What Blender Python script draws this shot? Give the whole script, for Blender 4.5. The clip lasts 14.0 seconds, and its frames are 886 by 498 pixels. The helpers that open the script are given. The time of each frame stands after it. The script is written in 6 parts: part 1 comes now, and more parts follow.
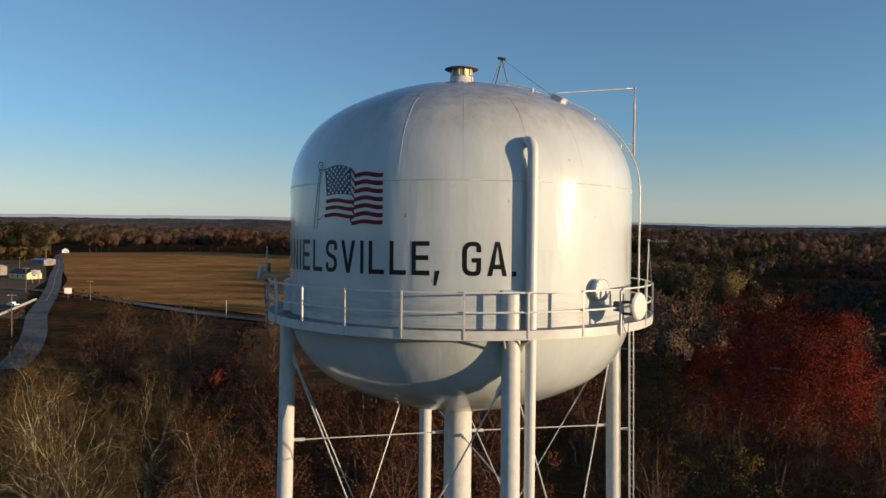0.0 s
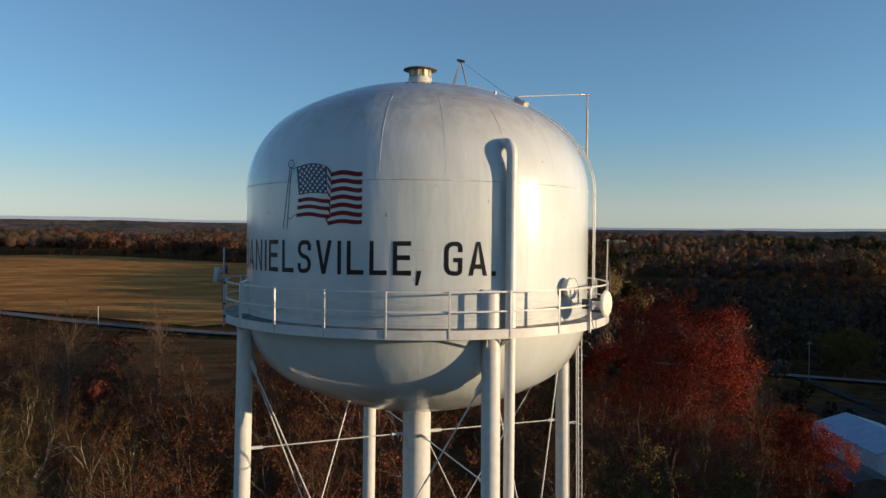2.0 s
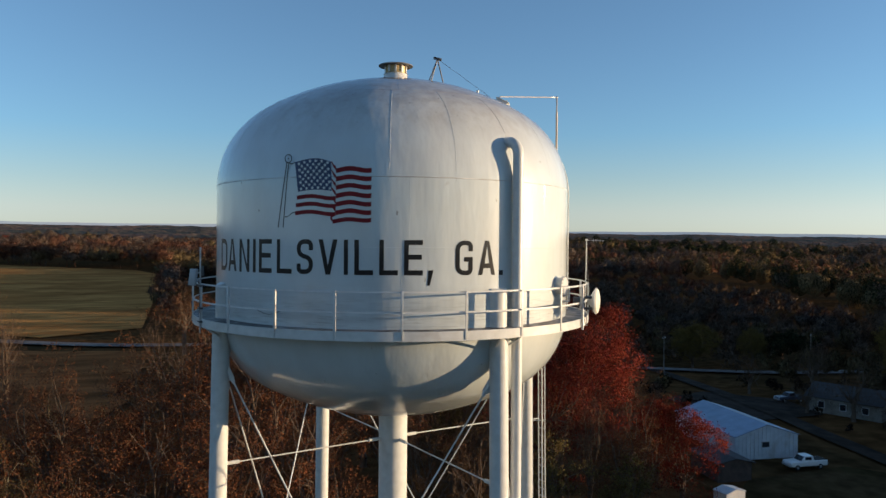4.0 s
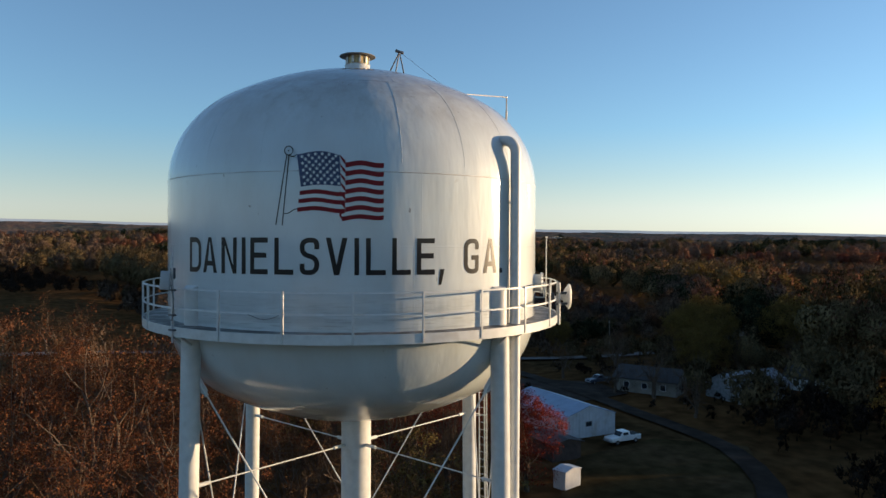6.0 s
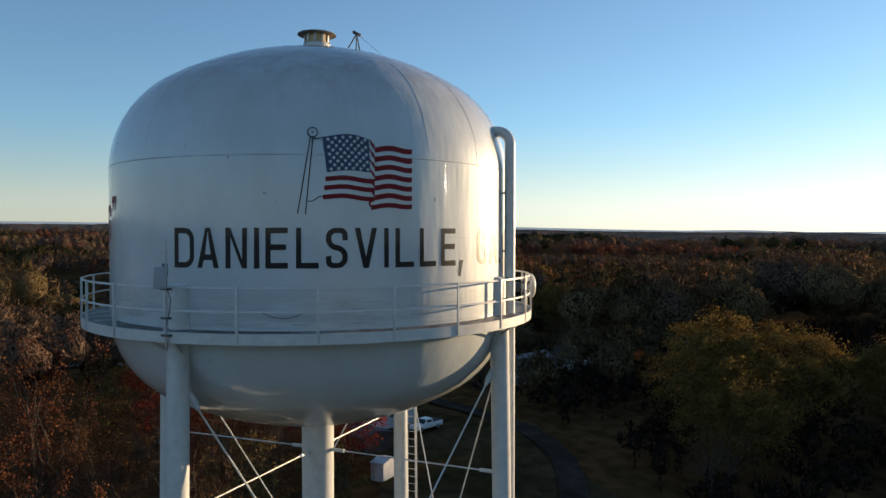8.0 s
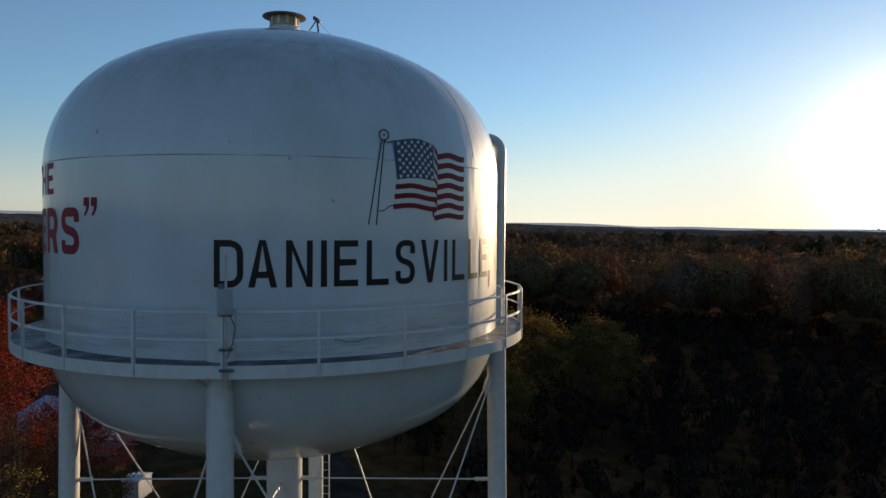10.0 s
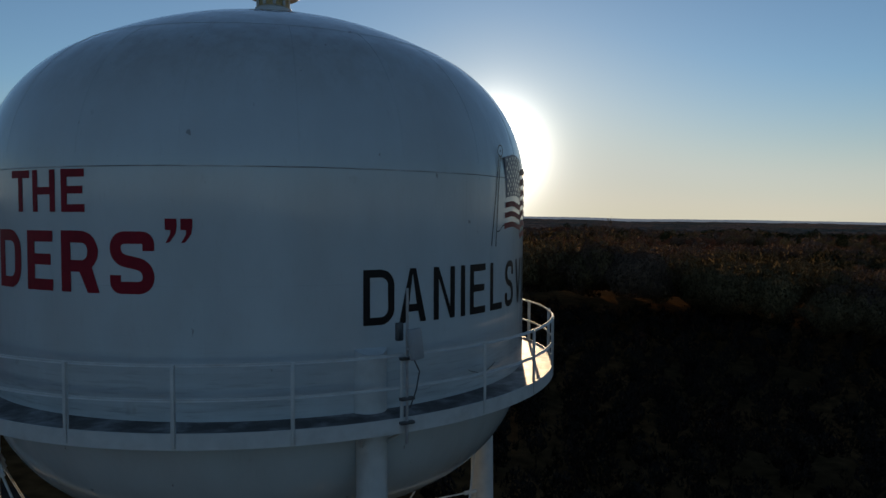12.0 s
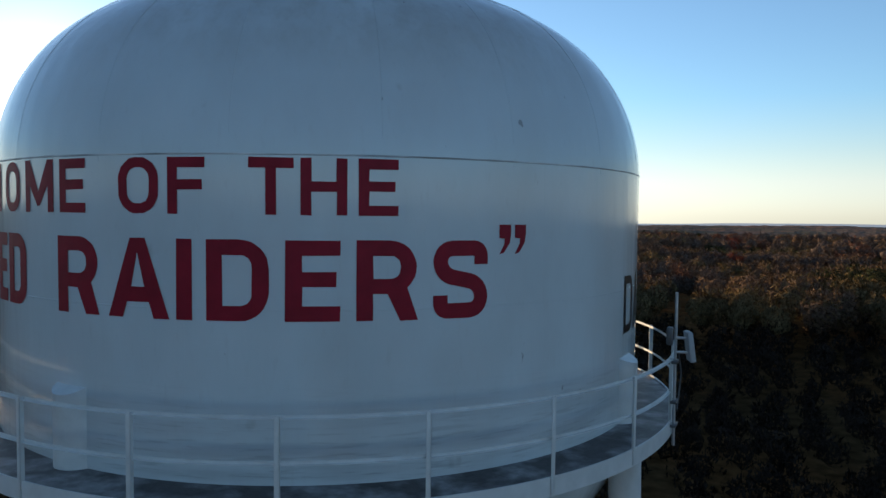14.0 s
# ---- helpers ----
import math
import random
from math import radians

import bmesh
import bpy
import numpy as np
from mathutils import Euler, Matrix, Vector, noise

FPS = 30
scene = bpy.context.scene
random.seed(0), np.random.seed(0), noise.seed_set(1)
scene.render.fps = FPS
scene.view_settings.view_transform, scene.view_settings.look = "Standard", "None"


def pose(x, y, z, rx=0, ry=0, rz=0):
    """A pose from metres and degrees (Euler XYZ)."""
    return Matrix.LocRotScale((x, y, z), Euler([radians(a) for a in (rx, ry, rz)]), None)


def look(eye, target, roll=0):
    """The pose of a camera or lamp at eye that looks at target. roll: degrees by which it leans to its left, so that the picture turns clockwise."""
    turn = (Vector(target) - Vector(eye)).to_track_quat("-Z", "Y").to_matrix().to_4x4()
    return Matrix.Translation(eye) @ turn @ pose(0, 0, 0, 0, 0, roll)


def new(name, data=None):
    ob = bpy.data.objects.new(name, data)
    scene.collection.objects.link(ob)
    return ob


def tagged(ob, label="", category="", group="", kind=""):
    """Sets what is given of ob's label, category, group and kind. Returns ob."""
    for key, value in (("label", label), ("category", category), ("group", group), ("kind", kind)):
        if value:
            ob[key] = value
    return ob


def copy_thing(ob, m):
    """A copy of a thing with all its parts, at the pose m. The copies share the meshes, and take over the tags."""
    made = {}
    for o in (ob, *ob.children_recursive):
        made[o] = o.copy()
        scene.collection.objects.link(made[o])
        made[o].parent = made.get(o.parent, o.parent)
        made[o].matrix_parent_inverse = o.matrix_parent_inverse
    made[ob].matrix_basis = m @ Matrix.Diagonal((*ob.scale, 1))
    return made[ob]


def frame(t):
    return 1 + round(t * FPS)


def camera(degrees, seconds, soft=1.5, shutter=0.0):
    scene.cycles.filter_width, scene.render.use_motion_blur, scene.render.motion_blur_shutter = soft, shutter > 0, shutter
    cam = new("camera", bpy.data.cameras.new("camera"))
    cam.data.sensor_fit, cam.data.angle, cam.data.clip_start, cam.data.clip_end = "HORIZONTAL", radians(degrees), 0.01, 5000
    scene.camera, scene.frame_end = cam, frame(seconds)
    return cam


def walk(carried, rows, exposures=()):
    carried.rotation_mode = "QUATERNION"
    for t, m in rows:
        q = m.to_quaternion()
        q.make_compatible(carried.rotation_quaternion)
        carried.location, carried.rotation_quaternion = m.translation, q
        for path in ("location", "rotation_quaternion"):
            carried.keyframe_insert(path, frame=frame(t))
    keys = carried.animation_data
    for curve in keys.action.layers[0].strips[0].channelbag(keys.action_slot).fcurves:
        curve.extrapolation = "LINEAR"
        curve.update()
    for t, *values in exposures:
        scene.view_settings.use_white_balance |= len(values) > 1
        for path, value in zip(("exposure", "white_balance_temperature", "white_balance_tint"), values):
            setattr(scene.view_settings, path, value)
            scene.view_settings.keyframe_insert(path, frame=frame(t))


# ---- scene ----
cam = camera(62.8, 14.0)
METRES, EYE = 49.2, 30.0
AXIS = (0.608, 26.261)  # the tank's axis as seen from the first camera; the world's origin lies under it
ROWS = [
    (0.0, 0.0, 0.0, 0.0, 0.01, -1.05, -0.57),
    (0.5, -0.012, 0.0009, -0.0001, -1.38, -1.03, -0.58),
    (1.0, -0.0254, 0.0019, -0.0006, -3.6, -0.95, -0.59),
    (1.5, -0.0404, 0.0031, -0.001, -6.65, -0.89, -0.58),
    (2.0, -0.0572, 0.0045, -0.0018, -9.41, -0.79, -0.57),
    (2.5, -0.0758, 0.0076, -0.003, -11.87, -0.73, -0.54),
    (3.0, -0.0955, 0.0148, -0.0038, -14.49, -0.64, -0.51),
    (5.5, -0.2109, 0.075, -0.0055, -31.94, -0.51, -0.36),
    (6.0, -0.2355, 0.0942, -0.0043, -36.18, -0.68, -0.29),
    (6.5, -0.2596, 0.1165, -0.0043, -40.67, -0.84, -0.2),
    (7.0, -0.2831, 0.1419, -0.0056, -45.32, -0.96, -0.15),
    (7.5, -0.3042, 0.1683, -0.0066, -49.96, -0.95, -0.09),
    (8.0, -0.3257, 0.2, -0.0073, -55.18, -1.01, -0.03),
    (10.5, -0.3835, 0.4105, 0.0065, -85.5, -1.98, -0.43),
    (11.0, -0.3804, 0.4603, 0.0094, -92.55, -2.1, -0.4),
    (11.5, -0.371, 0.5107, 0.0122, -99.77, -2.2, -0.36),
    (12.0, -0.3554, 0.5592, 0.0159, -107.0, -2.67, -0.24),
    (12.5, -0.3322, 0.6085, 0.0167, -114.78, -2.72, -0.42),
    (13.0, -0.3017, 0.656, 0.0169, -122.95, -2.73, -0.55),
    (13.5, -0.2636, 0.6997, 0.0167, -131.32, -2.7, -0.56),
    (14.0, -0.2176, 0.7384, 0.0173, -139.99, -2.81, -0.63),
]
walk(cam, [(t, pose(-AXIS[0], -AXIS[1], EYE) @ pose(METRES * x, METRES * y, METRES * z, 90 + pitch, roll, yaw)) for t, x, y, z, yaw, pitch, roll in ROWS],
     exposures=[(0, 0.40, 6000, 11.0), (3, 0.58, 5980, 10.5), (6.5, 0.87, 6250, 11.5), (8, 0.8, 6300, 11.5), (10.5, 0.25, 6250, 13.5), (11, 0.1, 6250, 13.5), (11.5, -0.1, 6200, 13.5), (12, -0.28, 6200, 13.0), (12.5, 0.10, 6250, 12.5), (13, 0.34, 6200, 12.5), (13.5, 0.66, 6200, 12.5), (14, 0.95, 6200, 12.5)])

# ---- sky and sun ----
HALO = 1 / 385  # brings the halo to one at the sun
SUN_AZ, SUN_EL = -21.2, 4.7  # degrees from +x, and over the horizon
world = bpy.data.worlds.new("world")
scene.world = world
world.use_nodes = True
wn = world.node_tree.nodes
wn.clear()
sky = wn.new("ShaderNodeTexSky")
sky.sky_type = "NISHITA"
sky.sun_disc = False
sky.sun_elevation = radians(SUN_EL)
sky.sun_rotation = radians(90 - SUN_AZ)
sky.altitude = 250
sky.air_density = 0.86
sky.dust_density = 0.17
sky.ozone_density = 2.9
back = wn.new("ShaderNodeBackground")
back.inputs["Strength"].default_value = 0.163
wout = wn.new("ShaderNodeOutputWorld")
split = wn.new("ShaderNodeSeparateColor")
join = wn.new("ShaderNodeCombineColor")
wl = world.node_tree.links
wl.new(sky.outputs[0], split.inputs[0])


def world_math(op, a, b, soft=0.0):
    m = wn.new("ShaderNodeMath")
    m.operation = op
    for sock, v in zip(m.inputs, (a, b, soft)):
        if isinstance(v, float):
            sock.default_value = v
        else:
            wl.new(v, sock)
    return m.outputs[0]


# low sky: whitened, and kept from growing too bright
green = world_math("SMOOTH_MIN", split.outputs[1], 4.4, 2.3)
calm = world_math("DIVIDE", green, split.outputs[1])
raw_red = world_math("MULTIPLY", world_math("MULTIPLY", split.outputs[0], calm), 0.94)
raw_blue = world_math("MULTIPLY", split.outputs[2], calm)
veil = wn.new("ShaderNodeMapRange")
veil.inputs[1].default_value, veil.inputs[2].default_value, veil.inputs[4].default_value = 1.48, 0.80, 0.66
wl.new(world_math("DIVIDE", split.outputs[2], split.outputs[1]), veil.inputs[0])


def veiled(channel, share):
    return world_math("ADD", channel, world_math("MULTIPLY", veil.outputs[0], world_math("SUBTRACT", world_math("MULTIPLY", green, share), channel)))


red, blue = world_math("SMOOTH_MIN", veiled(raw_red, 1.02), world_math("MULTIPLY", green, 1.08), 0.4), world_math("MULTIPLY", veiled(raw_blue, 0.92), 0.95)
for sock, channel in zip(join.inputs, (red, green, blue)):
    wl.new(channel, sock)
tone = wn.new("ShaderNodeHueSaturation")
tone.inputs["Saturation"].default_value = 0.88
wl.new(join.outputs[0], tone.inputs["Color"])
wl.new(tone.outputs[0], back.inputs[0])
# bright halo added to the sky, standing in for the low sun's glare in the lens


def dust_sky(turn):
    """How bright plain dust makes the sky, with the sun turned by some degrees."""
    tex = wn.new("ShaderNodeTexSky")
    tex.sky_type = "NISHITA"
    tex.sun_disc = False
    tex.sun_elevation, tex.sun_rotation, tex.altitude = sky.sun_elevation, sky.sun_rotation + radians(turn), 250
    tex.air_density, tex.dust_density, tex.ozone_density = 0.0, 1.0, 0.0
    grey = wn.new("ShaderNodeRGBToBW")
    wl.new(tex.outputs[0], grey.inputs[0])
    return grey.outputs[0]


near_sun = world_math("MULTIPLY", world_math("DIVIDE", dust_sky(0), dust_sky(180)), HALO)
glow = world_math("ADD", world_math("MULTIPLY", world_math("POWER", near_sun, 20.0), 2.6), world_math("MULTIPLY", world_math("POWER", near_sun, 5.0), 0.32))
halo = wn.new("ShaderNodeBackground")
halo.inputs["Color"].default_value = (1.0, 0.93, 0.77, 1)
wl.new(glow, halo.inputs["Strength"])
both = wn.new("ShaderNodeAddShader")
wl.new(back.outputs[0], both.inputs[0])
wl.new(halo.outputs[0], both.inputs[1])
wl.new(both.outputs[0], wout.inputs[0])
sun_data = bpy.data.lights.new("sun", "SUN")
sun_data.energy = 4.8
sun_data.angle = radians(0.53)
sun_data.color = (1.0, 0.70, 0.39)
sun = new("sun", sun_data)
ca, sa, ce, se = math.cos(radians(SUN_AZ)), math.sin(radians(SUN_AZ)), math.cos(radians(SUN_EL)), math.sin(radians(SUN_EL))
sun.matrix_world = look((200 * ca * ce, 200 * sa * ce, 30 + 200 * se), (0, 0, 30))


# ---- materials ----
def material(name, colour, rough=0.6, metal=0.0, vary=0.12, scale=3.0, bump=0.0, bump_scale=30.0, relief=0.02, island=0.0, coat=0.0, second=None, second_scale=0.4, spread=(0.45, 0.6), translucent=0.0, spec=0.5, stretch=(1, 1, 1), rand=0.0, lace=0.0):
    """A painted, natural or metal surface: two scales of variation, optional relief, second colour and spread per piece."""
    m = bpy.data.materials.new(name)
    m.use_nodes = True
    nt = m.node_tree
    n, l = nt.nodes, nt.links
    bsdf = n["Principled BSDF"]
    tc = n.new("ShaderNodeTexCoord")
    mp = n.new("ShaderNodeMapping")
    mp.inputs["Scale"].default_value = stretch
    l.new(tc.outputs["Object"], mp.inputs[0])
    base = n.new("ShaderNodeRGB")
    base.outputs[0].default_value = (*colour, 1)
    col = base.outputs[0]
    if second:
        ns = n.new("ShaderNodeTexNoise")
        ns.inputs["Scale"].default_value = second_scale
        ns.inputs["Detail"].default_value = 5
        l.new(mp.outputs[0], ns.inputs[0])
        rm = n.new("ShaderNodeMapRange")
        rm.inputs[1].default_value, rm.inputs[2].default_value = spread
        l.new(ns.outputs[0], rm.inputs[0])
        mx = n.new("ShaderNodeMix")
        mx.data_type = "RGBA"
        l.new(rm.outputs[0], mx.inputs[0])
        l.new(col, mx.inputs[6])
        mx.inputs[7].default_value = (*second, 1)
        col = mx.outputs[2]
    hsv = n.new("ShaderNodeHueSaturation")
    nz = n.new("ShaderNodeTexNoise")
    nz.inputs["Scale"].default_value = scale
    nz.inputs["Detail"].default_value = 6
    l.new(mp.outputs[0], nz.inputs[0])
    rg = n.new("ShaderNodeMapRange")
    rg.inputs[1].default_value, rg.inputs[2].default_value = 0.3, 0.7
    rg.inputs[3].default_value, rg.inputs[4].default_value = 1 - vary, 1 + vary
    l.new(nz.outputs[0], rg.inputs[0])
    val = rg.outputs[0]
    for amount, node, sock in ((island, "ShaderNodeNewGeometry", "Random Per Island"), (rand, "ShaderNodeObjectInfo", "Random")):
        if amount:
            g = n.new(node)
            r2 = n.new("ShaderNodeMapRange")
            r2.inputs[3].default_value, r2.inputs[4].default_value = 1 - amount, 1 + amount
            l.new(g.outputs[sock], r2.inputs[0])
            mu = n.new("ShaderNodeMath")
            mu.operation = "MULTIPLY"
            l.new(val, mu.inputs[0])
            l.new(r2.outputs[0], mu.inputs[1])
            val = mu.outputs[0]
            r3 = n.new("ShaderNodeMapRange")
            r3.inputs[3].default_value, r3.inputs[4].default_value = 0.5 - amount * 0.04, 0.5 + amount * 0.04
            l.new(g.outputs[sock], r3.inputs[0])
            l.new(r3.outputs[0], hsv.inputs["Hue"])
    l.new(col, hsv.inputs["Color"])
    l.new(val, hsv.inputs["Value"])
    l.new(hsv.outputs[0], bsdf.inputs["Base Color"])
    bsdf.inputs["Roughness"].default_value = rough
    bsdf.inputs["Specular IOR Level"].default_value = spec
    bsdf.inputs["Metallic"].default_value = metal
    bsdf.inputs["Coat Weight"].default_value = coat
    if bump:
        nb = n.new("ShaderNodeTexNoise")
        nb.inputs["Scale"].default_value = bump_scale
        nb.inputs["Detail"].default_value = 4
        l.new(mp.outputs[0], nb.inputs[0])
        bp = n.new("ShaderNodeBump")
        bp.inputs["Strength"].default_value = bump
        bp.inputs["Distance"].default_value = relief
        l.new(nb.outputs[0], bp.inputs["Height"])
        l.new(bp.outputs[0], bsdf.inputs["Normal"])
    if translucent:
        tr = n.new("ShaderNodeBsdfTranslucent")
        l.new(hsv.outputs[0], tr.inputs[0])
        ms = n.new("ShaderNodeMixShader")
        ms.inputs[0].default_value = translucent
        l.new(bsdf.outputs[0], ms.inputs[1])
        l.new(tr.outputs[0], ms.inputs[2])
        l.new(ms.outputs[0], n["Material Output"].inputs[0])
    if lace:  # gaps between fine twigs
        full = n["Material Output"].inputs[0].links[0].from_socket
        nl = n.new("ShaderNodeTexNoise")
        nl.inputs["Scale"].default_value = lace
        nl.inputs["Detail"].default_value = 3
        l.new(mp.outputs[0], nl.inputs[0])
        gap = n.new("ShaderNodeMapRange")
        gap.inputs[1].default_value, gap.inputs[2].default_value = 0.47, 0.53
        l.new(nl.outputs[0], gap.inputs[0])
        clear_part = n.new("ShaderNodeBsdfTransparent")
        mg = n.new("ShaderNodeMixShader")
        l.new(gap.outputs[0], mg.inputs[0])
        l.new(clear_part.outputs[0], mg.inputs[1])
        l.new(full, mg.inputs[2])
        l.new(mg.outputs[0], n["Material Output"].inputs[0])
    return m


WHITE = material("white_enamel", (0.530, 0.583, 0.600), 0.50, vary=0.05, scale=1.1, bump=0.06, bump_scale=0.7, coat=1.0, second=(0.500, 0.528, 0.530), second_scale=0.7, spread=(0.45, 0.75), stretch=(1, 1, 0.5), spec=0.35)


def weather(m):
    """Grime on the flat crown, streaks below it and small dark scuffs, on the tank's paint; the dome's shade and the
    deck's reflection are put into the colour too.
    """
    n, l = m.node_tree.nodes, m.node_tree.links
    bsdf = n["Principled BSDF"]
    bsdf.inputs["Coat Roughness"].default_value = 0.11
    bsdf.inputs["Coat IOR"].default_value = 1.5
    clean = bsdf.inputs["Base Color"].links[0].from_socket
    tc = n.new("ShaderNodeTexCoord")
    xyz = n.new("ShaderNodeSeparateXYZ")
    l.new(tc.outputs["Object"], xyz.inputs[0])

    def noise_of(scale, stretch, lo, hi, detail=5):
        mp = n.new("ShaderNodeMapping")
        mp.inputs["Scale"].default_value = stretch
        l.new(tc.outputs["Object"], mp.inputs[0])
        nz = n.new("ShaderNodeTexNoise")
        nz.inputs["Scale"].default_value = scale
        nz.inputs["Detail"].default_value = detail
        l.new(mp.outputs[0], nz.inputs[0])
        r = n.new("ShaderNodeMapRange")
        r.inputs[1].default_value, r.inputs[2].default_value = lo, hi
        l.new(nz.outputs[0], r.inputs[0])
        return r.outputs[0]

    def times(a, b):
        mu = n.new("ShaderNodeMath")
        mu.operation = "MULTIPLY"
        l.new(a, mu.inputs[0])
        if isinstance(b, float):
            mu.inputs[1].default_value = b
        else:
            l.new(b, mu.inputs[1])
        return mu.outputs[0]

    # plates that are not quite fair: shallow upright ripples and dents
    ripple = n.new("ShaderNodeBump")
    ripple.inputs["Strength"].default_value = 0.5
    ripple.inputs["Distance"].default_value = 0.035
    l.new(noise_of(1.5, (1, 1, 0.22), 0.2, 0.8, 3), ripple.inputs["Height"])
    l.new(bsdf.inputs["Normal"].links[0].from_socket, ripple.inputs["Normal"])
    l.new(ripple.outputs[0], bsdf.inputs["Normal"])
    l.new(ripple.outputs[0], bsdf.inputs["Coat Normal"])
    crown = n.new("ShaderNodeMapRange")
    crown.inputs[1].default_value, crown.inputs[2].default_value = 32.6, 35.2
    l.new(xyz.outputs[2], crown.inputs[0])
    # Bands at the wall's foot: grime, plus the deck's reflection painted in.
    foot = n.new("ShaderNodeMapRange")
    foot.inputs[1].default_value, foot.inputs[2].default_value = 28.75, 27.5
    l.new(xyz.outputs[2], foot.inputs[0])
    sill = n.new("ShaderNodeMapRange")
    sill.inputs[1].default_value, sill.inputs[2].default_value = 27.35, 27.5
    l.new(xyz.outputs[2], sill.inputs[0])
    grime_and_reflection = times(foot.outputs[0], sill.outputs[0])
    # Shoulder tone: crown grime, with the dome's darker shade painted in.
    shoulder = n.new("ShaderNodeMapRange")
    shoulder.inputs[1].default_value, shoulder.inputs[2].default_value, shoulder.inputs[4].default_value = 31.7, 34.2, 0.50
    l.new(xyz.outputs[2], shoulder.inputs[0])
    colour = clean
    for factor, dirt in ((times(shoulder.outputs[0], noise_of(0.5, (1, 1, 0.6), 0.05, 0.55, 6)), (0.36, 0.375, 0.385)),
                         (times(times(grime_and_reflection, noise_of(0.55, (1, 1, 9), 0.42, 0.60, 6)), 0.38), (0.27, 0.29, 0.31)),
                         (times(times(grime_and_reflection, noise_of(1.6, (1, 1, 14), 0.55, 0.66, 7)), 0.35), (0.16, 0.165, 0.175)),
                         (times(crown.outputs[0], noise_of(1.1, (1, 1, 1), 0.30, 0.62)), (0.33, 0.30, 0.275)),
                         (times(times(crown.outputs[0], noise_of(3.2, (1, 1, 0.10), 0.48, 0.64)), 0.6), (0.27, 0.235, 0.20)),
                         (times(times(crown.outputs[0], noise_of(9.0, (1, 1, 0.5), 0.50, 0.70, 8)), 0.55), (0.30, 0.27, 0.24)),
                         (times(noise_of(14.0, (1, 1, 0.25), 0.60, 0.75, 8), 0.13), (0.36, 0.34, 0.32)),
                         (times(noise_of(1.7, (1, 1, 0.8), 0.72, 0.80, 3), 0.4), (0.20, 0.17, 0.15)),
                         (times(noise_of(5.0, (1, 1, 0.5), 0.73, 0.76, 3), 0.6), (0.10, 0.085, 0.075))):
        mx = n.new("ShaderNodeMix")
        mx.data_type = "RGBA"
        l.new(factor, mx.inputs[0])
        l.new(colour, mx.inputs[6])
        mx.inputs[7].default_value = (*dirt, 1)
        colour = mx.outputs[2]
    l.new(colour, bsdf.inputs["Base Color"])


weather(WHITE)
# Dark seam paint: the groove's shadow is put into its colour.
SEAM_SHADE = material("seam_shade_paint", (0.34, 0.33, 0.32), 0.6, vary=0.35, scale=2.0, second=(0.52, 0.51, 0.50), second_scale=0.6, spread=(0.45, 0.6))
VENT_CAP = material("weathered_vent_cap", (0.21, 0.20, 0.18), 0.6, vary=0.25, scale=4, second=(0.12, 0.10, 0.08), second_scale=2.0)
STEEL_WHITE = material("white_painted_steel", (0.555, 0.565, 0.555), 0.38, vary=0.08, scale=4, bump=0.05, bump_scale=12, second=(0.47, 0.455, 0.43), second_scale=1.6, spread=(0.6, 0.78))
DECK = material("weathered_deck", (0.22, 0.21, 0.205), 0.55, vary=0.4, scale=6, bump=0.3, second=(0.06, 0.052, 0.05), second_scale=1.8, spread=(0.40, 0.58))
BLACK = material("black_paint", (0.008, 0.008, 0.010), 0.36, vary=0.2, scale=3, spec=0.25, coat=0.3)
RED = material("dark_red_paint", (0.23, 0.007, 0.020), 0.5, vary=0.15, scale=3, spec=0.2)
FLAGRED = material("flag_red_paint", (0.19, 0.012, 0.016), 0.5, vary=0.15, scale=3, spec=0.2)
BLUE = material("flag_blue_paint", (0.014, 0.034, 0.105), 0.4, vary=0.15, scale=3)
GALV = material("galvanised_steel", (0.42, 0.43, 0.45), 0.45, metal=0.7, vary=0.15, scale=8)
DARKMETAL = material("dark_steel", (0.10, 0.10, 0.105), 0.5, metal=0.5, vary=0.2, scale=8)
PLASTIC = material("pale_grey_plastic", (0.55, 0.56, 0.57), 0.45, vary=0.06)
CONCRETE = material("concrete", (0.42, 0.41, 0.38), 0.85, vary=0.15, scale=2, bump=0.3)
VENTSCREEN = material("brass_screen", (0.44, 0.32, 0.15), 0.5, metal=0.3, vary=0.3, scale=20)


# ---- mesh helpers ----
def part(name, bm, mat, parent=None, label="", smooth=True):
    me = bpy.data.meshes.new(name)
    bm.normal_update()
    bm.to_mesh(me)
    bm.free()
    me.materials.append(mat)
    if smooth:
        me.shade_smooth()
        me.set_sharp_from_angle(angle=radians(38))
    ob = new(name, me)
    ob.parent = parent
    if label:
        tagged(ob, label)
    return ob


def thing(name, label, category, group="", kind="", at=(0, 0, 0)):
    ob = new(name)
    ob.location = at
    return tagged(ob, label, category, group, kind)


def polar(az, r, z):
    return Vector((r * math.cos(radians(az)), r * math.sin(radians(az)), z))


def lathe(bm, profile, n=48, a0=0.0, a1=360.0, centre=(0, 0)):
    """Turns (radius, z) pairs round the vertical axis through centre."""
    full = abs(a1 - a0) >= 360
    m = n if full else n + 1
    rings = []
    for r, z in profile:
        if r < 1e-5:
            rings.append([bm.verts.new((centre[0], centre[1], z))] * m)
        else:
            rings.append([bm.verts.new(polar(a0 + (a1 - a0) * i / n, r, z) + Vector((*centre, 0))) for i in range(m)])
    for a, b in zip(rings, rings[1:]):
        for i in range(n):
            j = (i + 1) % m
            q = []
            for v in (a[i], a[j], b[j], b[i]):
                if v not in q:
                    q.append(v)
            if len(q) > 2:
                bm.faces.new(q)
    return bm


